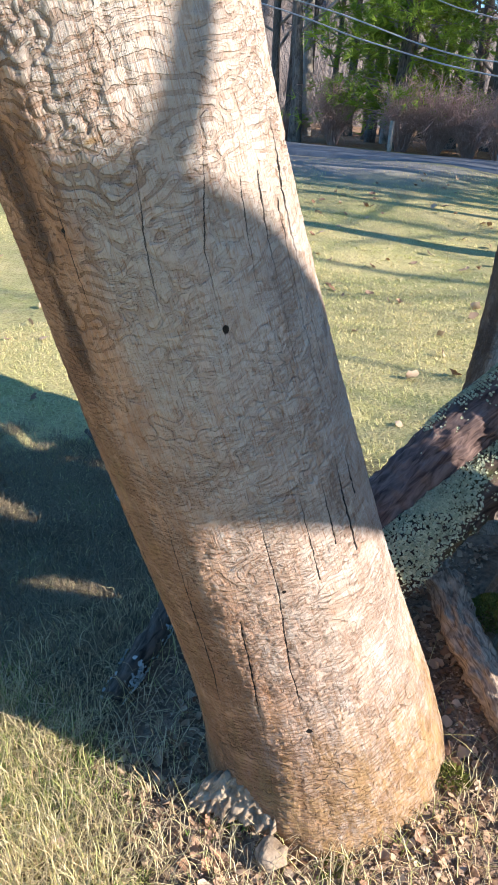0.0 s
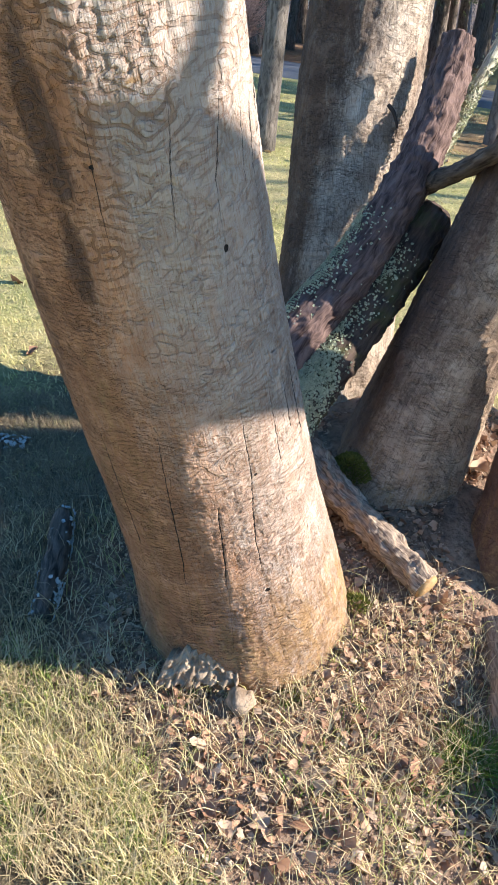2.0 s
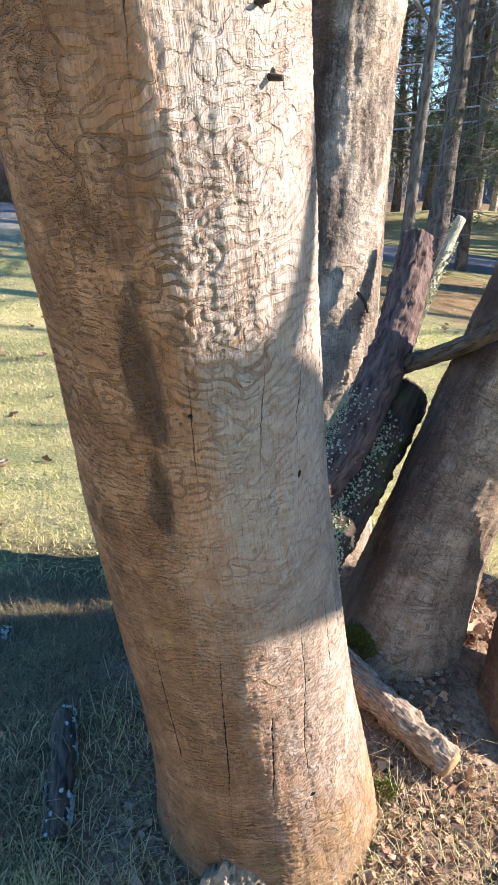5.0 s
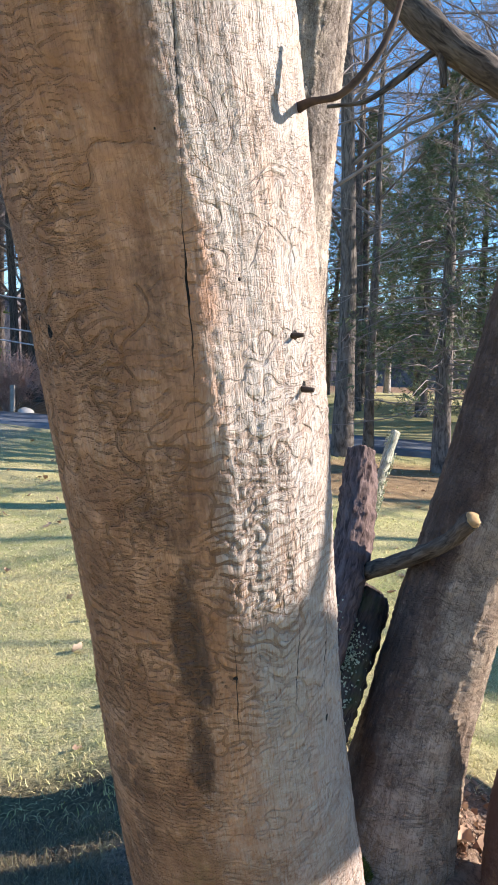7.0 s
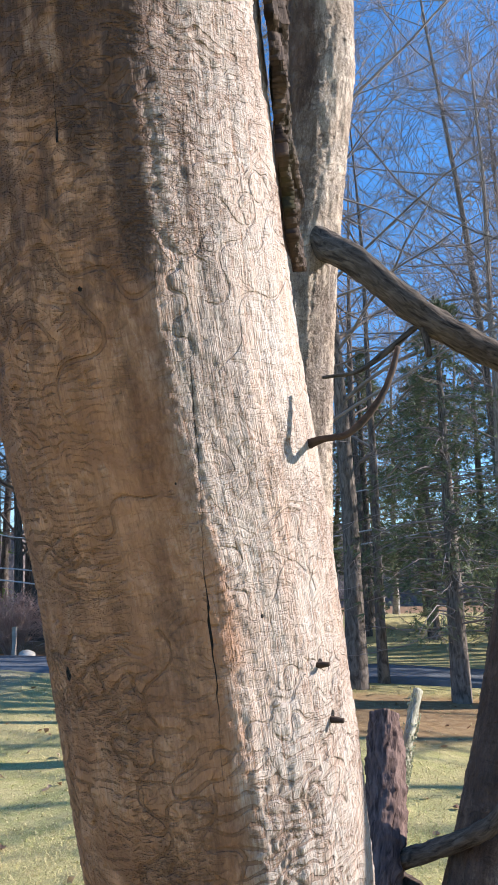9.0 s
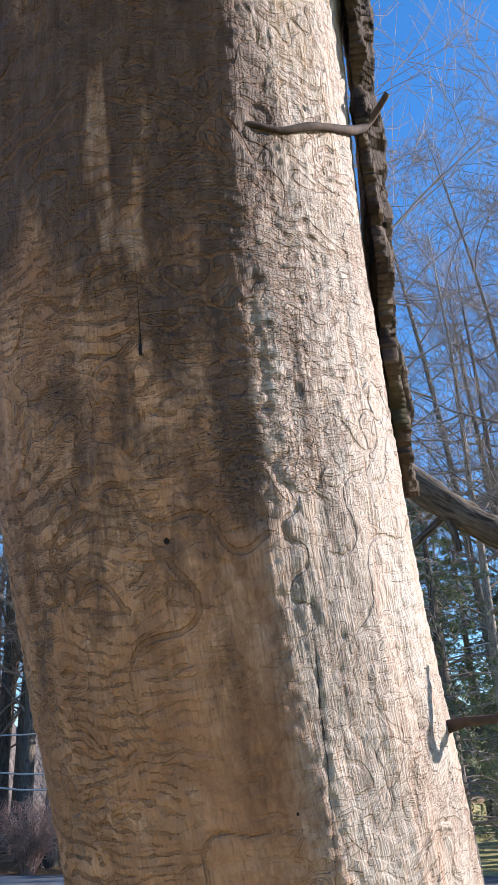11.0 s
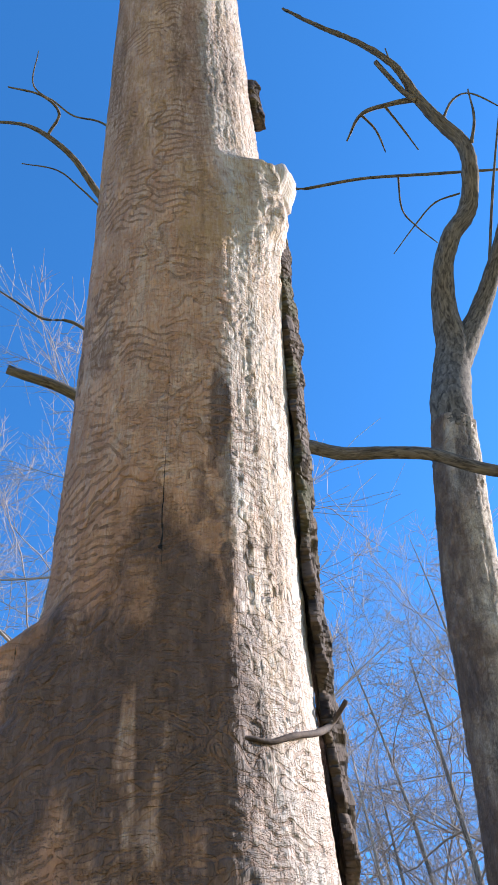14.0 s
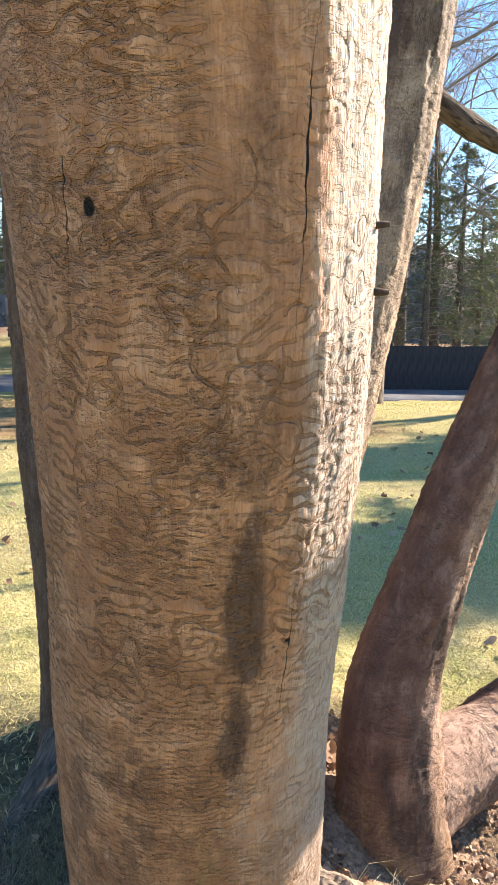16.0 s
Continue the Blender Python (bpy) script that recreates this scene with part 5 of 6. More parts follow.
def leaves(n, box, keep, size, seed, lift=0.004):
    """Curled dry leaves, each a small lobed sheet with a fold along its rib."""
    x, y = scatter(n, *box, keep)
    m_ = len(x)
    g = np.random.default_rng(seed)
    us, ws = np.array([0, 0.12, 0.35, 0.6, 0.82, 1.0]), np.array([0.03, 0.22, 0.40, 0.34, 0.22, 0.02])
    s = g.uniform(*size, m_)
    yaw, tilt, roll, curl = g.uniform(0, 6.283, m_), g.normal(0, 0.35, m_), g.normal(0, 0.5, m_), g.normal(0.3, 0.5, m_)
    L = np.zeros((m_, 6, 3, 3))
    for i in range(6):
        wob = 0.45 + 0.95 * g.random((m_, 2))
        for j in range(3):
            wy = (j - 1) * ws[i] * (1 if j == 1 else wob[:, 0 if j == 0 else 1])
            L[:, i, j, 0] = us[i] - 0.5
            L[:, i, j, 1] = wy
            L[:, i, j, 2] = abs(j - 1) * ws[i] * curl * 0.9 + curl * 0.5 * (us[i] - 0.5) ** 2 * 2 + g.normal(0, 0.05, m_)
    L *= s[:, None, None, None]
    cy, sy, ct, st, cr2, sr = np.cos(yaw), np.sin(yaw), np.cos(tilt), np.sin(tilt), np.cos(roll), np.sin(roll)
    X, Y, Z = L[..., 0], L[..., 1], L[..., 2]
    e = lambda q_: q_[:, None, None]
    Y, Z = Y * e(cr2) - Z * e(sr), Y * e(sr) + Z * e(cr2)
    X, Z = X * e(ct) + Z * e(st), -X * e(st) + Z * e(ct)
    X, Y = X * e(cy) - Y * e(sy), X * e(sy) + Y * e(cy)
    Z = Z - Z.min(axis=(1, 2))[:, None, None] * 0.9
    v = np.stack([X + e(x), Y + e(y), Z + e(ground_h(x, y) + lift)], -1).reshape(-1, 3)
    b = np.arange(m_)[:, None] * 18
    quads = np.concatenate([b + np.array([i * 3 + j, i * 3 + j + 1, i * 3 + j + 4, i * 3 + j + 3]) for i in range(5) for j in range(2)])
    return v, [quads], m_


LEAF = island_tint("dry_leaf", [(0.0, (0.15, 0.08, 0.048)), (0.35, (0.32, 0.18, 0.11)), (0.65, (0.50, 0.34, 0.22)), (0.9, (0.55, 0.43, 0.31)), (1.0, (0.60, 0.53, 0.45))], 6, 0.65, 0.15)
v, f, _ = leaves(7500, (-0.3, 1.5, 1.0, 2.9), lambda x, y: 0.08 + bare(x, y) * 0.9, (0.008, 0.034), 5)
tagged(new("leaf_litter", mesh_of("leaf_litter", v, f, LEAF, True)), "brown crumbled leaf litter over the soil", "leaves", kind="stuff")
v, f, _ = leaves(420, (-6, 6, 2.5, 13), lambda x, y: 1.0 + 0 * x, (0.05, 0.1), 6)
tagged(new("leaf_litter", mesh_of("lawn_leaves", v, f, LEAF, True)), "scattered dead leaves on the lawn", "leaves", kind="stuff")
LEAF_ONE = island_tint("dry_leaf_single", [(0.0, (0.24, 0.12, 0.07)), (0.4, (0.40, 0.23, 0.14)), (0.75, (0.55, 0.40, 0.28)), (1.0, (0.64, 0.54, 0.44))], 6, 0.6, 0.15, True)
spots = [(0.233, 1.286), (0.19, 1.31), (0.27, 1.25), (0.15, 1.27), (0.30, 1.30), (0.58, 1.46), (0.55, 1.40), (0.575, 1.51), (0.12, 1.36), (0.21, 1.36), (0.34, 1.21), (0.62, 1.33), (0.05, 1.22), (-0.18, 1.22), (0.42, 1.36), (0.48, 1.27), (0.66, 1.52),
         (0.56, 2.13), (0.50, 2.20), (0.62, 2.20), (0.47, 2.30), (0.58, 2.28), (0.66, 2.10), (0.53, 2.24), (0.70, 2.24), (0.62, 1.98), (0.56, 1.93), (-0.62, 1.75), (-0.40, 1.42), (0.25, 1.43), (0.36, 1.48), (0.44, 1.52)]
more = random.Random(41)
spots += [(more.gauss(0.42, 0.22), more.gauss(1.34, 0.13)) for _ in range(34)] + [(more.gauss(0.62, 0.14), more.gauss(2.2, 0.12)) for _ in range(22)]
for k, (lx, ly) in enumerate(spots):
    keep_rng = rng
    rng = np.random.default_rng(200 + k)
    v, f, got = leaves(1, (lx - 1e-4, lx + 1e-4, ly - 1e-4, ly + 1e-4), lambda x, y: 2.0 + 0 * x, (0.024, 0.058), 300 + k, 0.006)
    rng = keep_rng
    if got:
        tagged(new("fallen_leaf", mesh_of("fallen_leaf", v, f, LEAF_ONE, True)), "curled dry brown leaf lying on the litter", "leaf", "fallen leaves")

CHIP = island_tint("soil_crumbs", [(0.0, (0.17, 0.11, 0.075)), (0.6, (0.38, 0.265, 0.185)), (0.9, (0.56, 0.43, 0.31)), (1.0, (0.6, 0.5, 0.4))], 6, 0.95)
x, y = scatter(30000, -0.5, 1.5, 1.0, 2.9, lambda x, y: bare(x, y))
n_ = len(x)
g = np.random.default_rng(9)
sz = g.uniform(0.0015, 0.007, n_)[:, None, None] * np.array([[1, 0.1, 0], [-0.6, 0.8, 0.1], [-0.5, -0.8, 0], [0, 0, 0.8]])[None] * g.uniform(0.5, 1.4, (n_, 4, 3))
rot = g.uniform(0, 6.283, n_)
cx, sx = np.cos(rot)[:, None], np.sin(rot)[:, None]
v = np.stack([sz[..., 0] * cx - sz[..., 1] * sx + x[:, None], sz[..., 0] * sx + sz[..., 1] * cx + y[:, None], sz[..., 2] + ground_h(x, y)[:, None] + 0.004], -1).reshape(-1, 3)
b = np.arange(n_)[:, None] * 4
tagged(new("soil_crumbs", mesh_of("soil_crumbs", v, np.concatenate([b + np.array(t_) for t_ in ((0, 1, 3), (1, 2, 3), (2, 0, 3))]), CHIP, False)), "crumbs of soil and wood chips", "soil", kind="stuff")


# ---- woods, bushes and things beyond the lawn ----
def bare_tree(seed, height, r0, limbs=20, subs=8, twigs=5, spread=0.34, start=0.22, lean=0.03, droop=0.0):
    """Pieces of a leafless tree at the origin: (trunk, crown)."""
    g = random.Random(seed)

    def rnd(a, b):
        return g.uniform(a, b)

    def wander(p, d, length, n, bend, up):
        pts = [Vector(p)]
        d = Vector(d).normalized()
        for _ in range(n):
            d = (d + Vector((rnd(-1, 1), rnd(-1, 1), rnd(-1, 1))) * bend + Vector((0, 0, up))).normalized()
            pts.append(pts[-1] + d * (length / n))
        return pts

    def along(pts, t):
        k = min(int(t * (len(pts) - 1)), len(pts) - 2)
        return pts[k].lerp(pts[k + 1], t * (len(pts) - 1) - k), (pts[k + 1] - pts[k]).normalized()

    def bit(pts, ra, rb, sides):
        c = np.array(pts)
        n = len(c)
        _, e1, e2 = frames(c)
        th = np.arange(sides) * 2 * np.pi / sides
        rad = np.linspace(ra, rb, n)[:, None, None]
        v = c[:, None] + rad * (np.cos(th)[None, :, None] * e1[:, None] + np.sin(th)[None, :, None] * e2[:, None])
        return v.reshape(-1, 3), [grid_faces(n, sides)], np.zeros((n * sides, 2))

    trunk = wander((0, 0, -0.3), (rnd(-lean, lean), rnd(-lean, lean), 1), height, 9, 0.05, 0.06)
    trunk_piece = tube([(*p, r0 * (1.25 if i == 0 else 1) * (1 - 0.93 * i / 9)) for i, p in enumerate(trunk)], 34, 12, r0 * 0.05, seed, 0.1)
    crown = []
    for i in range(limbs):
        t = start + (0.97 - start) * (i + rnd(0, 0.9)) / limbs
        p, d = along(trunk, min(t, 0.98))
        a = i * 2.4 + rnd(-0.5, 0.5)
        ll = height * spread * (1.15 - t) * rnd(0.7, 1.25)
        rl = r0 * (1 - 0.9 * t) * rnd(0.3, 0.5)
        limb = wander(p, Vector((math.cos(a), math.sin(a), rnd(0.1, 0.75) - droop)), ll, 6, 0.22, 0.035 - droop * 0.05)
        crown.append(bit(limb, rl, rl * 0.25, 5))
        for _ in range(subs):
            ts = rnd(0.25, 0.98)
            p2, d2 = along(limb, ts)
            l2 = ll * rnd(0.25, 0.55)
            sub = wander(p2, d2 + Vector((rnd(-1, 1), rnd(-1, 1), rnd(-0.5, 0.8))) * 1.15, l2, 4, 0.28, 0.03)
            r2 = max(rl * (1 - ts * 0.7) * 0.4, 0.006)
            crown.append(bit(sub, r2, r2 * 0.3, 4))
            for _ in range(twigs):
                p3, d3 = along(sub, rnd(0.2, 1.0) * 0.99)
                tw = wander(p3, d3 + Vector((rnd(-1, 1), rnd(-1, 1), rnd(-0.5, 0.8))) * 1.15, l2 * rnd(0.35, 0.75), 2, 0.3, 0.03)
                crown.append(bit(tw, max(r2 * 0.4, 0.005), 0.003, 3))
    return trunk_piece, join(crown)


def place_tree(kind, label, built, material, twig_material, at, turn=0.0, scale=1.0, category="tree", group="bare trees"):
    ob = thing(kind, label, category, (0, 0, 0), group)
    for name, (v, f, uv), mat in (("trunk", built[0], material), ("crown", built[1], twig_material)):
        part(name, mesh_of(kind + "_" + name, v, f, mat, True, uv), ob)
    ob.location, ob.rotation_euler, ob.scale = at, (0, 0, radians(turn)), (scale,) * 3
    return ob


def on_ground(x, y, sink=0.0):
    return (x, y, float(ground_h(x, y)) - sink)


FAR_BARK = bark("far_bark", (0.075, 0.06, 0.05), (0.24, 0.20, 0.17), 0.35)
FAR_TWIG = plain("far_twigs", (0.17, 0.135, 0.115), (0.36, 0.295, 0.25), 2.0, 0.9)
PALE_BARK = bark("pale_tree_bark", (0.20, 0.17, 0.145), (0.44, 0.39, 0.34), 0.35)
MIXED_BARK = bark("grey_tree_bark", (0.08, 0.066, 0.055), (0.26, 0.225, 0.19), 0.5)
PALE_TWIG = plain("pale_twigs", (0.19, 0.15, 0.135), (0.36, 0.30, 0.27), 2.0, 0.9)
dark = [place_tree("bare_tree", "tall leafless tree with dark bark and fine twigs", bare_tree(s, h, r, start=st, spread=sp), FAR_BARK, FAR_TWIG, on_ground(x, y))
        for s, h, r, st, sp, x, y in ((1, 15, 0.19, 0.35, 0.40, 0.62, 14.4), (2, 13, 0.10, 0.3, 0.34, 1.15, 15.1), (3, 14, 0.17, 0.18, 0.44, -13.4, 18.6), (4, 16, 0.2, 0.3, 0.42, 5.6, 20.5), (5, 14, 0.15, 0.28, 0.43, 9.5, 23.0))]
pale = [place_tree("bare_tree", "tall leafless tree with pale grey bark in sunlight", bare_tree(s, h, r, start=st, spread=sp, limbs=26, subs=9, twigs=7), MIXED_BARK if s == 11 else PALE_BARK, PALE_TWIG, on_ground(x, y))
        for s, h, r, st, sp, x, y in ((11, 19, 0.12, 0.30, 0.40, -2.22, 9.0), (12, 17, 0.16, 0.3, 0.3, -9.0, 27.0))]
g = random.Random(5)
for x, y, src, sc in ((0.15, 11.4, 1, 0.9), (4.4, 17.9, 4, 0.95), (-7.3, 22.0, 3, 1.0), (7.6, 21.4, 0, 0.85), (9.2, 19.5, 2, 0.8), (12.2, 20.6, 3, 0.85), (14.6, 19.5, 4, 0.95), (10.6, 23.4, 1, 1.05),
                      (16.5, 23.0, 2, 1.0), (13.5, 25.0, 0, 1.0), (19.0, 20.0, 3, 0.9), (-14.5, 24, 4, 1.2), (-11, 23, 0, 1.0), (-9.4, 26, 3, 1.1), (-17, 22, 2, 1.0), (-5.6, 25, 2, 1.0), (-13.0, 28, 1, 1.3), (-3.8, 23.5, 1, 1.0),
                      (-20, 20, 0, 0.9), (-22, 26, 3, 1.1), (-16, 31, 4, 1.2), (-5.9, 31, 0, 1.2), (-2.6, 30, 3, 1.1), (15.0, 11.0, 4, 1.0), (17, 14.5, 3, 1.0), (6.8, 14.2, 3, 1.15), (4.4, 13.4, 4, 1.0), (13.5, 8.25, 1, 0.9)):
    t_ = copy_thing(dark[src], pose(*on_ground(x, y), 0, 0, g.uniform(0, 360)))
    t_.scale = (sc * g.uniform(0.9, 1.1),) * 3
for x, y, src, sc in ((6.4, 19.2, 0, 1.1), (-13.6, 23.5, 1, 0.9), (3.6, 15.6, 1, 0.8), (8.9, 26, 1, 1.2), (-4.2, 23.6, 1, 0.85), (-18, 25, 1, 1.3), (-6.4, 21.0, 0, 1.6), (-9.8, 23.0, 0, 1.7), (-3.2, 24.0, 1, 1.5), (5.2, 21.5, 0, 1.3), (1.4, 34.0, 1, 0.9), (3.6, 39.0, 1, 1.0), (5.6, 33.0, 1, 0.9), (8.2, 20.5, 0, 1.35), (11.5, 24.0, 0, 1.5)):
    t_ = copy_thing(pale[src], pose(*on_ground(x, y), 0, 0, g.uniform(0, 360)))
    t_.scale = (sc,) * 3


def conifer(seed, height, r0, width, clumps=26, start=0.12, droop=0.25, leaf=0.16):
    """Pieces of an evergreen: trunk, bare wood, and needle sprays."""
    g = np.random.default_rng(seed)
    trunk = tube([(0, 0, -0.3, r0 * 1.2), (0.02, 0.03, height * 0.4, r0 * 0.75), (0, 0, height, 0.02)], 24, 10, r0 * 0.05, seed, 0.1)
    wood, cards = [], []
    n = int(height * 15)
    for i in range(n):
        t = start + (0.99 - start) * (i + g.random()) / n
        a = g.uniform(0, 6.283)
        ln = width * (1.04 - t) ** 0.8 * g.uniform(0.55, 1.15)
        d = np.array([math.cos(a), math.sin(a), 0])
        p0 = np.array([0, 0, t * height])
        tip = p0 + d * ln + np.array([0, 0, -droop * ln * g.uniform(0.2, 1.2)])
        mid = (p0 + tip) / 2 + np.array([0, 0, 0.12 * ln])
        wood.append(tube([(*p0, 0.02), (*mid, 0.012), (*tip, 0.004)], 5, 4, ends=False))
        for _ in range(clumps):
            s = g.uniform(0.25, 1.0)
            c = (p0 * (1 - s) ** 2 + 2 * mid * s * (1 - s) + tip * s**2) + g.normal(0, 0.10 * ln + 0.05, 3) * np.array([1, 1, 0.5])
            cards.append((c, d * g.uniform(0.6, 1.2) + g.normal(0, 0.5, 3), leaf * g.uniform(0.5, 1.2)))
    c = np.array([k[0] for k in cards])
    d = np.array([k[1] for k in cards])
    d /= np.linalg.norm(d, axis=1)[:, None]
    s = np.array([k[2] for k in cards])[:, None]
    m_ = len(c)
    w = np.cross(d, g.normal(0, 1, (m_, 3)))
    w /= np.linalg.norm(w, axis=1)[:, None]
    u = np.cross(d, w)
    tris = []
    for k in range(8):
        a = g.uniform(-1.0, 1.0, (m_, 1))
        b = g.uniform(-0.6, 0.6, (m_, 1))
        tip = c + s * (d + w * a * 0.9 + u * b)
        tris.append(np.stack([c - w * s * 0.05 - u * 0.02 * s, c + w * s * 0.05 + u * 0.02 * s, tip], 1))
    v = np.concatenate(tris, 1).reshape(-1, 3)
    return trunk, join(wood), (v, [np.arange(len(v)).reshape(-1, 3)], np.zeros((len(v), 2)))


PINE = island_tint("pine_needles", [(0.0, (0.12, 0.20, 0.02)), (0.5, (0.28, 0.40, 0.05)), (1.0, (0.46, 0.56, 0.10))], 1.0, 0.7, 0.4)
HEMLOCK = island_tint("hemlock_needles", [(0.0, (0.07, 0.095, 0.045)), (0.6, (0.16, 0.195, 0.10)), (1.0, (0.29, 0.31, 0.17))], 1.0, 0.7, 0.2)


def place_conifer(label, built, needles, at, turn, scale=1.0):
    ob = thing("evergreen_tree", label, "tree", (0, 0, 0), "evergreens")
    for name, (v, f, uv), mat in (("trunk", built[0], FAR_BARK), ("limbwork", built[1], PALE_TWIG), ("needles", built[2], needles)):
        part(name, mesh_of("evergreen_" + name, v, f, mat, name == "trunk", uv), ob)
        if name != "trunk":
            tagged(ob.children[-1], kind="stuff")
    ob.location, ob.rotation_euler, ob.scale = at, (0, 0, radians(turn)), (scale,) * 3
    return ob


pine = place_conifer("bushy bright green pine beyond the road", conifer(3, 9.0, 0.2, 2.6, 60, 0.06, 0.05, 0.26), PINE, on_ground(-11.4, 20.6), 0, 1.1)
hem = place_conifer("dark shaggy hemlock with many bare lower branches", conifer(5, 8.2, 0.17, 2.7, 32, 0.17, 0.25, 0.15), HEMLOCK, on_ground(2.25, 13.4), 30, 0.85)
for x, y, sc in ((4.0, 15.9, 0.65), (3.3, 24.0, 1.0), (1.6, 27.0, 1.2), (5.6, 27.0, 1.1), (4.4, 33.0, 1.3), (2.6, 36.0, 1.4), (11.2, 19.6, 0.75), (12.7, 20.2, 0.82), (13.9, 21.0, 0.7), (-1.2, 26, 1.3), (15.2, 21.8, 0.75), (7.2, 26, 1.4)):
    t_ = copy_thing(hem, pose(*on_ground(x, y), 0, 0, g.uniform(0, 360)))
    t_.scale = (sc,) * 3
# two squat pines added out of view on the sun's side to shadow the lawn
for x, y, wide, tall in ((13.0, 7.5, 1.5, 0.66), (14.8, 11.0, 1.2, 0.64)):
    t_ = copy_thing(pine, pose(*on_ground(x, y), 0, 0, g.uniform(0, 360)))
    t_.scale = (wide, wide, tall)
for k in (0, 4, 5):
    t_ = copy_thing(hem, pose(*on_ground(-2.5 + k * 2.6 + g.uniform(-0.4, 0.4), 25.5 + g.uniform(-1.5, 4)), 0, 0, g.uniform(0, 360)))
    t_.scale = (g.uniform(1.1, 1.5),) * 3
for k in range(44):
    t_ = copy_thing(dark[(2, 4, 2, 3, 0)[k % 5]], pose(*on_ground(-27 + k * 0.66 + g.uniform(-0.4, 0.4), 27 + g.uniform(-3.5, 9)), 0, 0, g.uniform(0, 360)))
    t_.scale = (g.uniform(0.85, 1.2),) * 3
# pale dead lower branches of the hemlock, reaching towards the lawn
rng4 = np.random.default_rng(14)
pieces = []
for k in range(46):
    a, z0 = rng4.uniform(2.4, 6.6), rng4.uniform(1.2, 5.5)
    ln = rng4.uniform(0.9, 2.4)
    p0 = np.array([2.25, 13.4, z0])
    d = np.array([math.cos(a), math.sin(a) * 0.8, rng4.uniform(-0.35, 0.05)])
    pts, q_ = [], p0.copy()
    for j in range(7):
        pts.append((*q_, 0.016 * (1 - j / 7.5)))
        q_ = q_ + d * ln / 6
        d = d + rng4.normal(0, 0.16, 3) + np.array([0, 0, 0.03])
    pieces.append(tube(pts, 12, 4, ends=False))
    for _ in range(5):
        j = rng4.integers(2, 7)
        b0 = np.array(pts[j][:3])
        dd = d + rng4.normal(0, 0.6, 3)
        pieces.append(tube([(*b0, 0.007), (*(b0 + dd * 0.16), 0.005), (*(b0 + dd * 0.3 + rng4.normal(0, 0.06, 3)), 0.003)], 4, 3, ends=False))
v, f, uv = join(pieces)
dead_twigs = mesh_of("dead_wood", v - np.array([2.25, 13.4, 0]), f, PALE_TWIG, True, uv)
ob = new("dead_wood", dead_twigs)
ob.parent = hem
ob.matrix_parent_inverse = Matrix.Identity(4)
ob.location = (0, 0, 0.1)
ob.rotation_euler = (0, 0, radians(-30))
tagged(ob, "tangle of pale dead branches", kind="stuff")


def bush(seed, height, width, stems=130):
    g = np.random.default_rng(seed)
    out = []
    for _ in range(stems):
        a, sp = g.uniform(0, 6.283), width * math.sqrt(g.random()) * 0.5
        d = np.array([math.cos(a) * sp, math.sin(a) * sp, height * g.uniform(0.6, 1.05)])
        b0 = np.array([math.cos(a), math.sin(a), 0]) * 0.12 * g.random()
        m1 = b0 + d * 0.5 * np.array([0.7, 0.7, 1.0]) + g.normal(0, 0.05, 3)
        e_ = b0 + d + g.normal(0, 0.08, 3)
        out.append(tube([(*b0, 0.014), (*m1, 0.009), (*e_, 0.003)], 5, 3, ends=False))
        for _ in range(7):
            t = g.uniform(0.35, 1)
            p = b0 * (1 - t) + e_ * t
            dd = g.normal(0, 0.2, 3) + np.array([d[0], d[1], 0.2]) * 0.2
            out.append(tube([(*p, 0.006), (*(p + dd * 0.6), 0.005), (*(p + dd + g.normal(0, 0.05, 3)), 0.003)], 4, 3, ends=False))
    return join(out)


BUSH = plain("bush_twigs", (0.32, 0.19, 0.155), (0.52, 0.37, 0.30), 3.0, 0.9)
for k, (x, y, h, w) in enumerate(((-12.4, 19.0, 1.75, 1.5), (-10.2, 18.9, 1.5, 1.3), (-9.4, 19.2, 1.7, 1.5), (-8.5, 19.3, 1.5, 1.3), (-7.5, 18.9, 1.6, 1.6), (-6.3, 19.2, 1.5, 1.5), (-14.6, 19.8, 1.0, 1.5), (-16.5, 18.8, 1.3, 1.8))):
    v, f, uv = bush(60 + k, h, w)
    ob = new("bush", mesh_of("bush", v, f, BUSH, True, uv))
    ob.location = on_ground(x, y, 0.05)
    tagged(ob, "leafless reddish brown roadside bush", "bush", "roadside bushes")

# boulder and marker post by the road
bm = bmesh.new()
bmesh.ops.create_icosphere(bm, subdivisions=3, radius=0.2)
for vv in bm.verts:
    vv.co = vv.co * (1 + 0.25 * noise.noise(vv.co * 3)) * 1.0
    vv.co.z *= 0.62
me = bpy.data.meshes.new("boulder")
bm.to_mesh(me)
bm.free()
me.materials.append(plain("boulder_stone", (0.42, 0.38, 0.33), (0.58, 0.54, 0.48), 6, 0.9, 0.5, 0.01))
for p in me.polygons:
    p.use_smooth = True
ob = new("boulder", me)
ob.location = (-6.75, 17.9, float(ground_h(-6.75, 17.9)) + 0.07)
tagged(ob, "pale rounded boulder beside the road", "rock")


def box_mesh(name, size, material, bevel=0.01):
    bm = bmesh.new()
    bmesh.ops.create_cube(bm, size=1.0)
    for vv in bm.verts:
        vv.co = Vector((vv.co.x * size[0], vv.co.y * size[1], vv.co.z * size[2]))
    if bevel:
        bmesh.ops.bevel(bm, geom=bm.edges[:], offset=bevel, segments=2, affect="EDGES")
    me = bpy.data.meshes.new(name)
    bm.to_mesh(me)
    bm.free()
    me.materials.append(material)
    return me


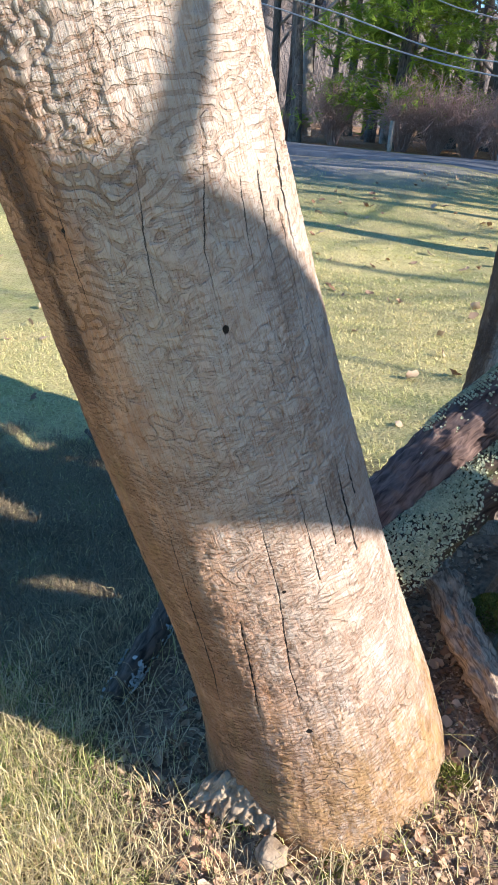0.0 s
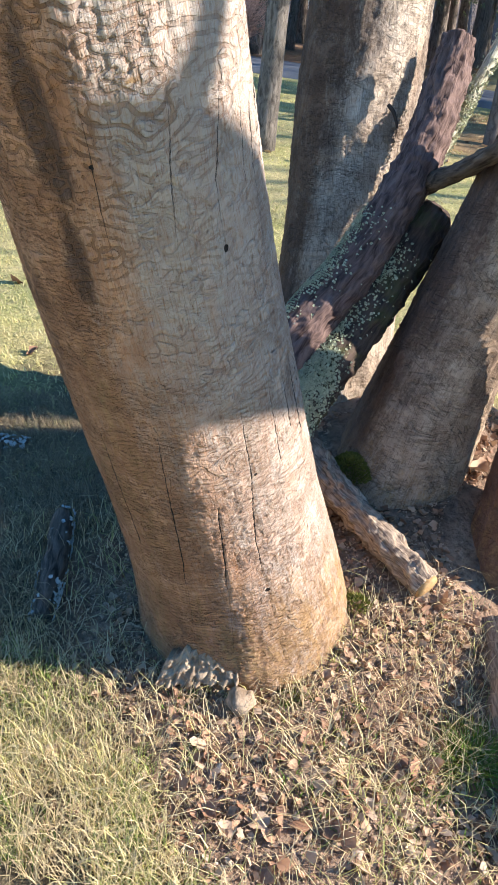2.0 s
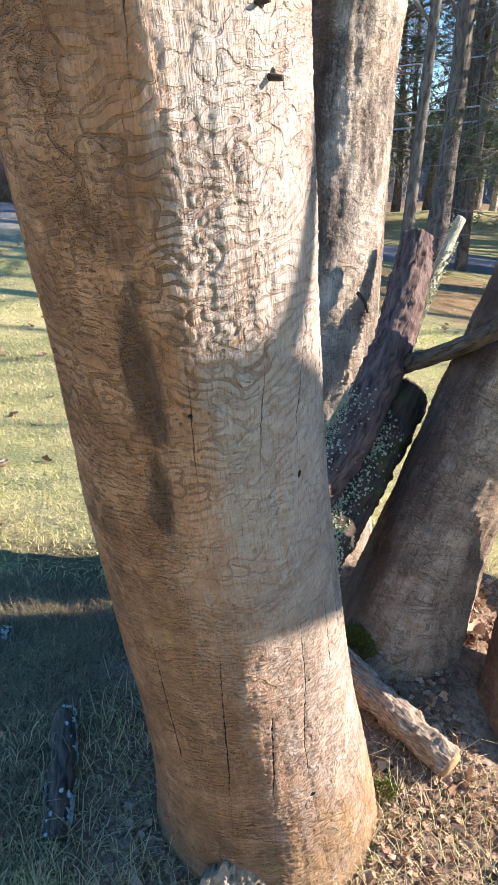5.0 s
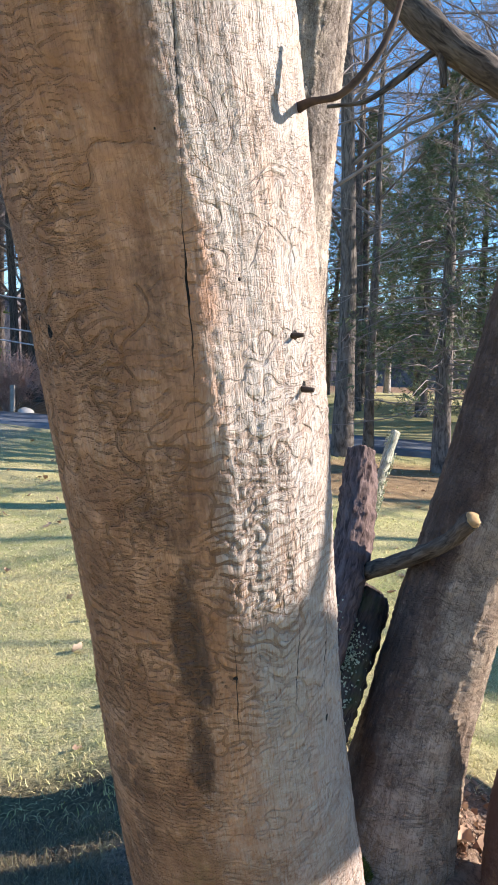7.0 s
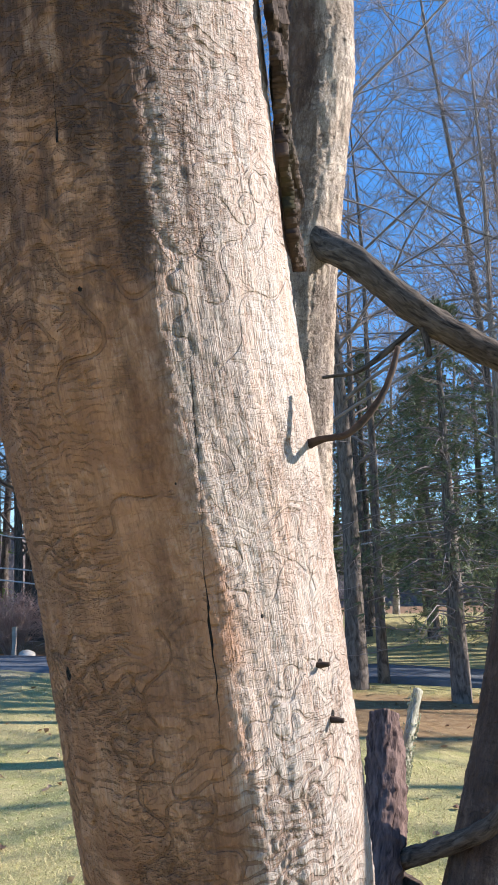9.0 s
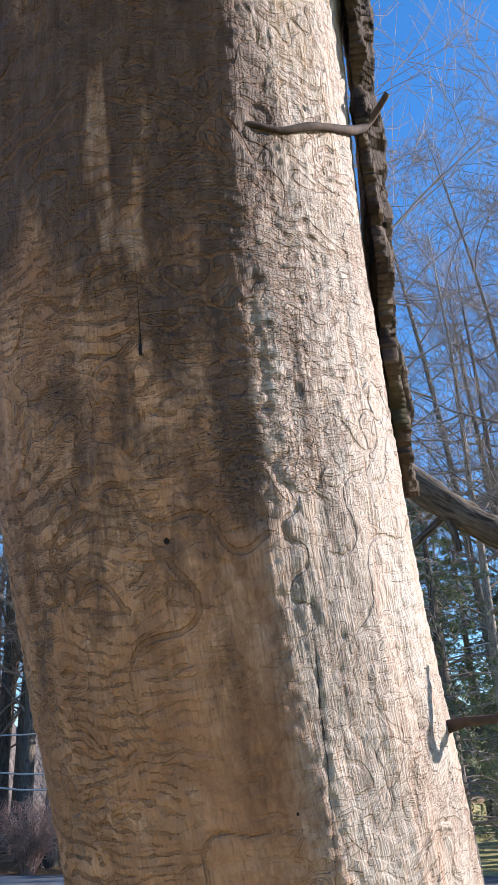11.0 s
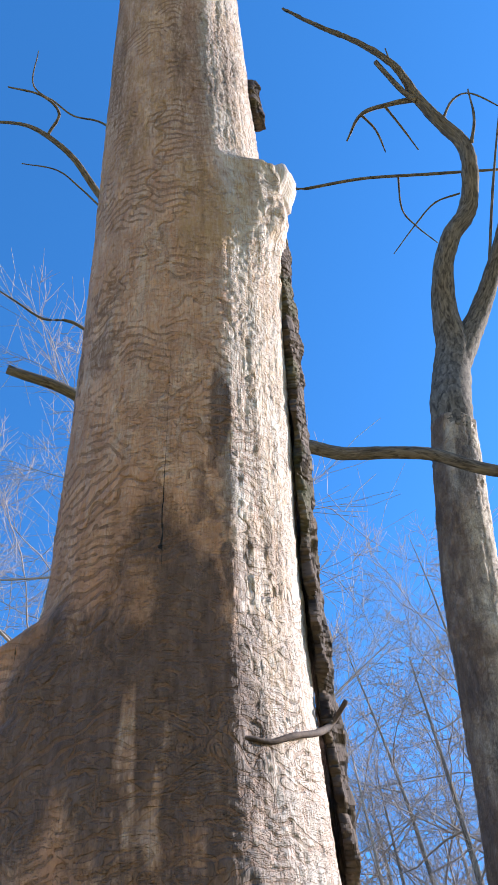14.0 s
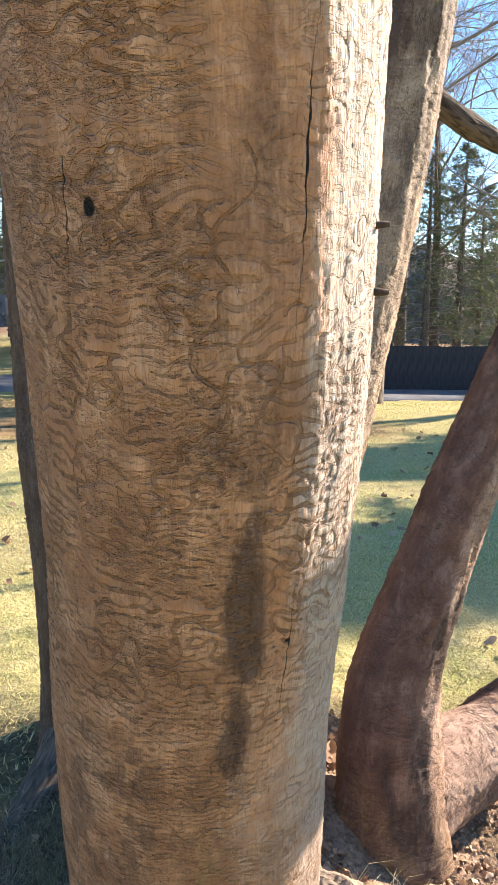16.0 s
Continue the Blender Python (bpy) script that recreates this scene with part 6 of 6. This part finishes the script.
POST = plain("post_wood", (0.28, 0.25, 0.21), (0.42, 0.38, 0.33), 9, 0.9, 0.4, 0.004)
for x, y in ((-6.98, 17.75), (-9.9, 17.9)):
    ob = new("marker_post", box_mesh("marker_post", (0.09, 0.09, 0.75), POST))
    ob.location = (x, y, float(ground_h(x, y)) + 0.33)
    tagged(ob, "short grey wooden roadside post", "post", "roadside posts")

# wires across the far trees
WIRE = plain("wire", (0.42, 0.42, 0.42), (0.52, 0.52, 0.52), 2, 0.5)
for nodes in ([(-34, 18.4, 8.2, 0.018), (-24, 18.3, 6.0, 0.018), (-13.6, 18.2, 3.95, 0.018), (-9.3, 18.2, 2.82, 0.018), (-7.4, 18.2, 2.54, 0.018), (-4, 18.3, 2.5, 0.018), (6, 19, 4.0, 0.018)],
              [(-34, 18.4, 8.0, 0.018), (-24, 18.3, 5.8, 0.018), (-14.6, 18.2, 3.87, 0.018), (-11.0, 18.2, 2.94, 0.018), (-7.4, 18.2, 2.25, 0.018), (-4, 18.3, 2.2, 0.018), (6, 19, 3.7, 0.018)],
              [(-34, 18.4, 10.0, 0.014), (-14.0, 18.2, 5.1, 0.014), (-9.3, 18.2, 3.79, 0.014), (-8.4, 18.2, 3.52, 0.014), (-5, 18.3, 3.3, 0.014), (6, 19, 5.0, 0.014)]):
    v, f, uv = tube(nodes, 80, 6)
    tagged(new("overhead_wire", mesh_of("overhead_wire", v, f, WIRE, True, uv)), "sagging overhead wire along the road", "wire", "overhead wires", "structure")

# small white house far off, seen between the stems
house = thing("house", "small white clapboard house with a grey roof, far off", "house", (-14.7, 58, 0.4))
WHITE = plain("white_clapboard", (0.74, 0.74, 0.73), (0.82, 0.82, 0.8), 1.5, 0.7, 0.3, 0.01, stretch=(1, 1, 12))
ROOF = plain("roof_shingles", (0.16, 0.16, 0.17), (0.26, 0.26, 0.27), 4, 0.9, 0.4, 0.01)
hk = 0.58
hv = hk * np.array([(-2.2, -3, 0), (2.2, -3, 0), (2.2, 3, 0), (-2.2, 3, 0), (-2.2, -3, 2.6), (2.2, -3, 2.6), (2.2, 3, 2.6), (-2.2, 3, 2.6), (0, -3, 4.2), (0, 3, 4.2)], float)
part("wall", mesh_of("house_wall", hv + np.array([-14.7, 58, 0.2]), [np.array([(0, 1, 5, 4), (1, 2, 6, 5), (2, 3, 7, 6), (3, 0, 4, 7)]), np.array([(4, 5, 8), (6, 7, 9)])], WHITE, False), house)
rvv = hk * np.array([(-2.5, -3.3, 2.38), (0, -3.3, 4.25), (2.5, -3.3, 2.38), (-2.5, 3.3, 2.38), (0, 3.3, 4.25), (2.5, 3.3, 2.38)], float)
rvv = np.vstack([rvv, rvv + np.array([0, 0, 0.09])]) + np.array([-14.7, 58, 0.2])
part("roof", mesh_of("house_roof", rvv, [np.array([(6, 7, 10, 9), (7, 8, 11, 10), (0, 3, 4, 1), (1, 4, 5, 2), (0, 1, 7, 6), (1, 2, 8, 7), (3, 9, 10, 4), (4, 10, 11, 5), (0, 6, 9, 3), (2, 5, 11, 8)])], ROOF, False), house)
for k, x in enumerate((-1.1, 1.0)):
    ob = part("window", box_mesh("house_window", (0.5, 0.06, 0.66), plain("window_glass" if k == 0 else "window_glass_b", (0.05, 0.06, 0.07), (0.09, 0.10, 0.12), 2, 0.15), 0.01), house)
    ob.location = hk * Vector((x, -3.02, 1.5)) + Vector((-14.7, 58, 0.2))

# dark board fence past the road
FENCE = plain("fence_wood", (0.035, 0.038, 0.045), (0.07, 0.072, 0.08), 5, 0.85, 0.3, 0.003, stretch=(6, 6, 1))
fence = thing("fence", "long dark solid board fence beyond the road", "fence", on_ground(7.4, 17.6))
f0, f1 = Vector((6.6, 18.0, 0)), Vector((16.5, 13.6, 0))
run = (f1 - f0).length
turn_f = math.degrees(math.atan2(f1.y - f0.y, f1.x - f0.x))
board = box_mesh("fence_board", (0.206, 0.024, 1.16), FENCE, 0.004)
post_me = box_mesh("fence_post", (0.1, 0.1, 1.24), FENCE, 0.006)
nb = int(run / 0.195)
for k in range(nb):
    p = f0.lerp(f1, (k + 0.5) / nb)
    ob = part("board", board, fence)
    ob.matrix_parent_inverse = Matrix.Identity(4)
    ob.location = Vector((p.x, p.y, float(ground_h(p.x, p.y)) + 0.55 + 0.008 * g.uniform(-1, 1))) - fence.location
    ob.rotation_euler = (0, 0, radians(turn_f + (1.6 if k % 2 else -1.6)))
for k in range(0, nb, 12):
    p = f0.lerp(f1, (k + 0.01) / nb) + Vector((0.06, 0.1, 0))
    ob = part("post", post_me, fence)
    ob.matrix_parent_inverse = Matrix.Identity(4)
    ob.location = Vector((p.x, p.y, float(ground_h(p.x, p.y)) + 0.58)) - fence.location
    ob.rotation_euler = (0, 0, radians(turn_f))

# distant wooded rise all round
ra = np.linspace(0, 2 * np.pi, 721)[:-1]
top_h = 8.5 + 3.0 * smooth(0.35, 0.55, -np.cos(ra)) + 0.3 * fbm(np.cos(ra) * 5, np.sin(ra) * 5, 0, 71) + 0.3 * fbm(np.cos(ra) * 45, np.sin(ra) * 45, 0, 72) + 0.9 * vnoise(np.cos(ra) * 160, np.sin(ra) * 160, 0, 73) + np.random.default_rng(3).uniform(-0.7, 0.7, len(ra))
ridge_rows = [(62, -1.0), (66, 0.55), (72, 0.85), (80, 1.0), (95, 0.9)]
wv = np.concatenate([np.stack([d * np.cos(ra), d * np.sin(ra), (top_h * k if k > 0 else 0 * ra - 1)], -1) for d, k in ridge_rows])
WOODS = plain("distant_woods", (0.10, 0.08, 0.07), (0.22, 0.18, 0.155), 0.9, 0.95, 0.8, 0.5, stretch=(1, 1, 0.25))
tagged(new("backdrop", mesh_of("backdrop", wv, [grid_faces(len(ridge_rows), 720)], WOODS, True)), "far brown winter woods on a rise", "woods", kind="structure")
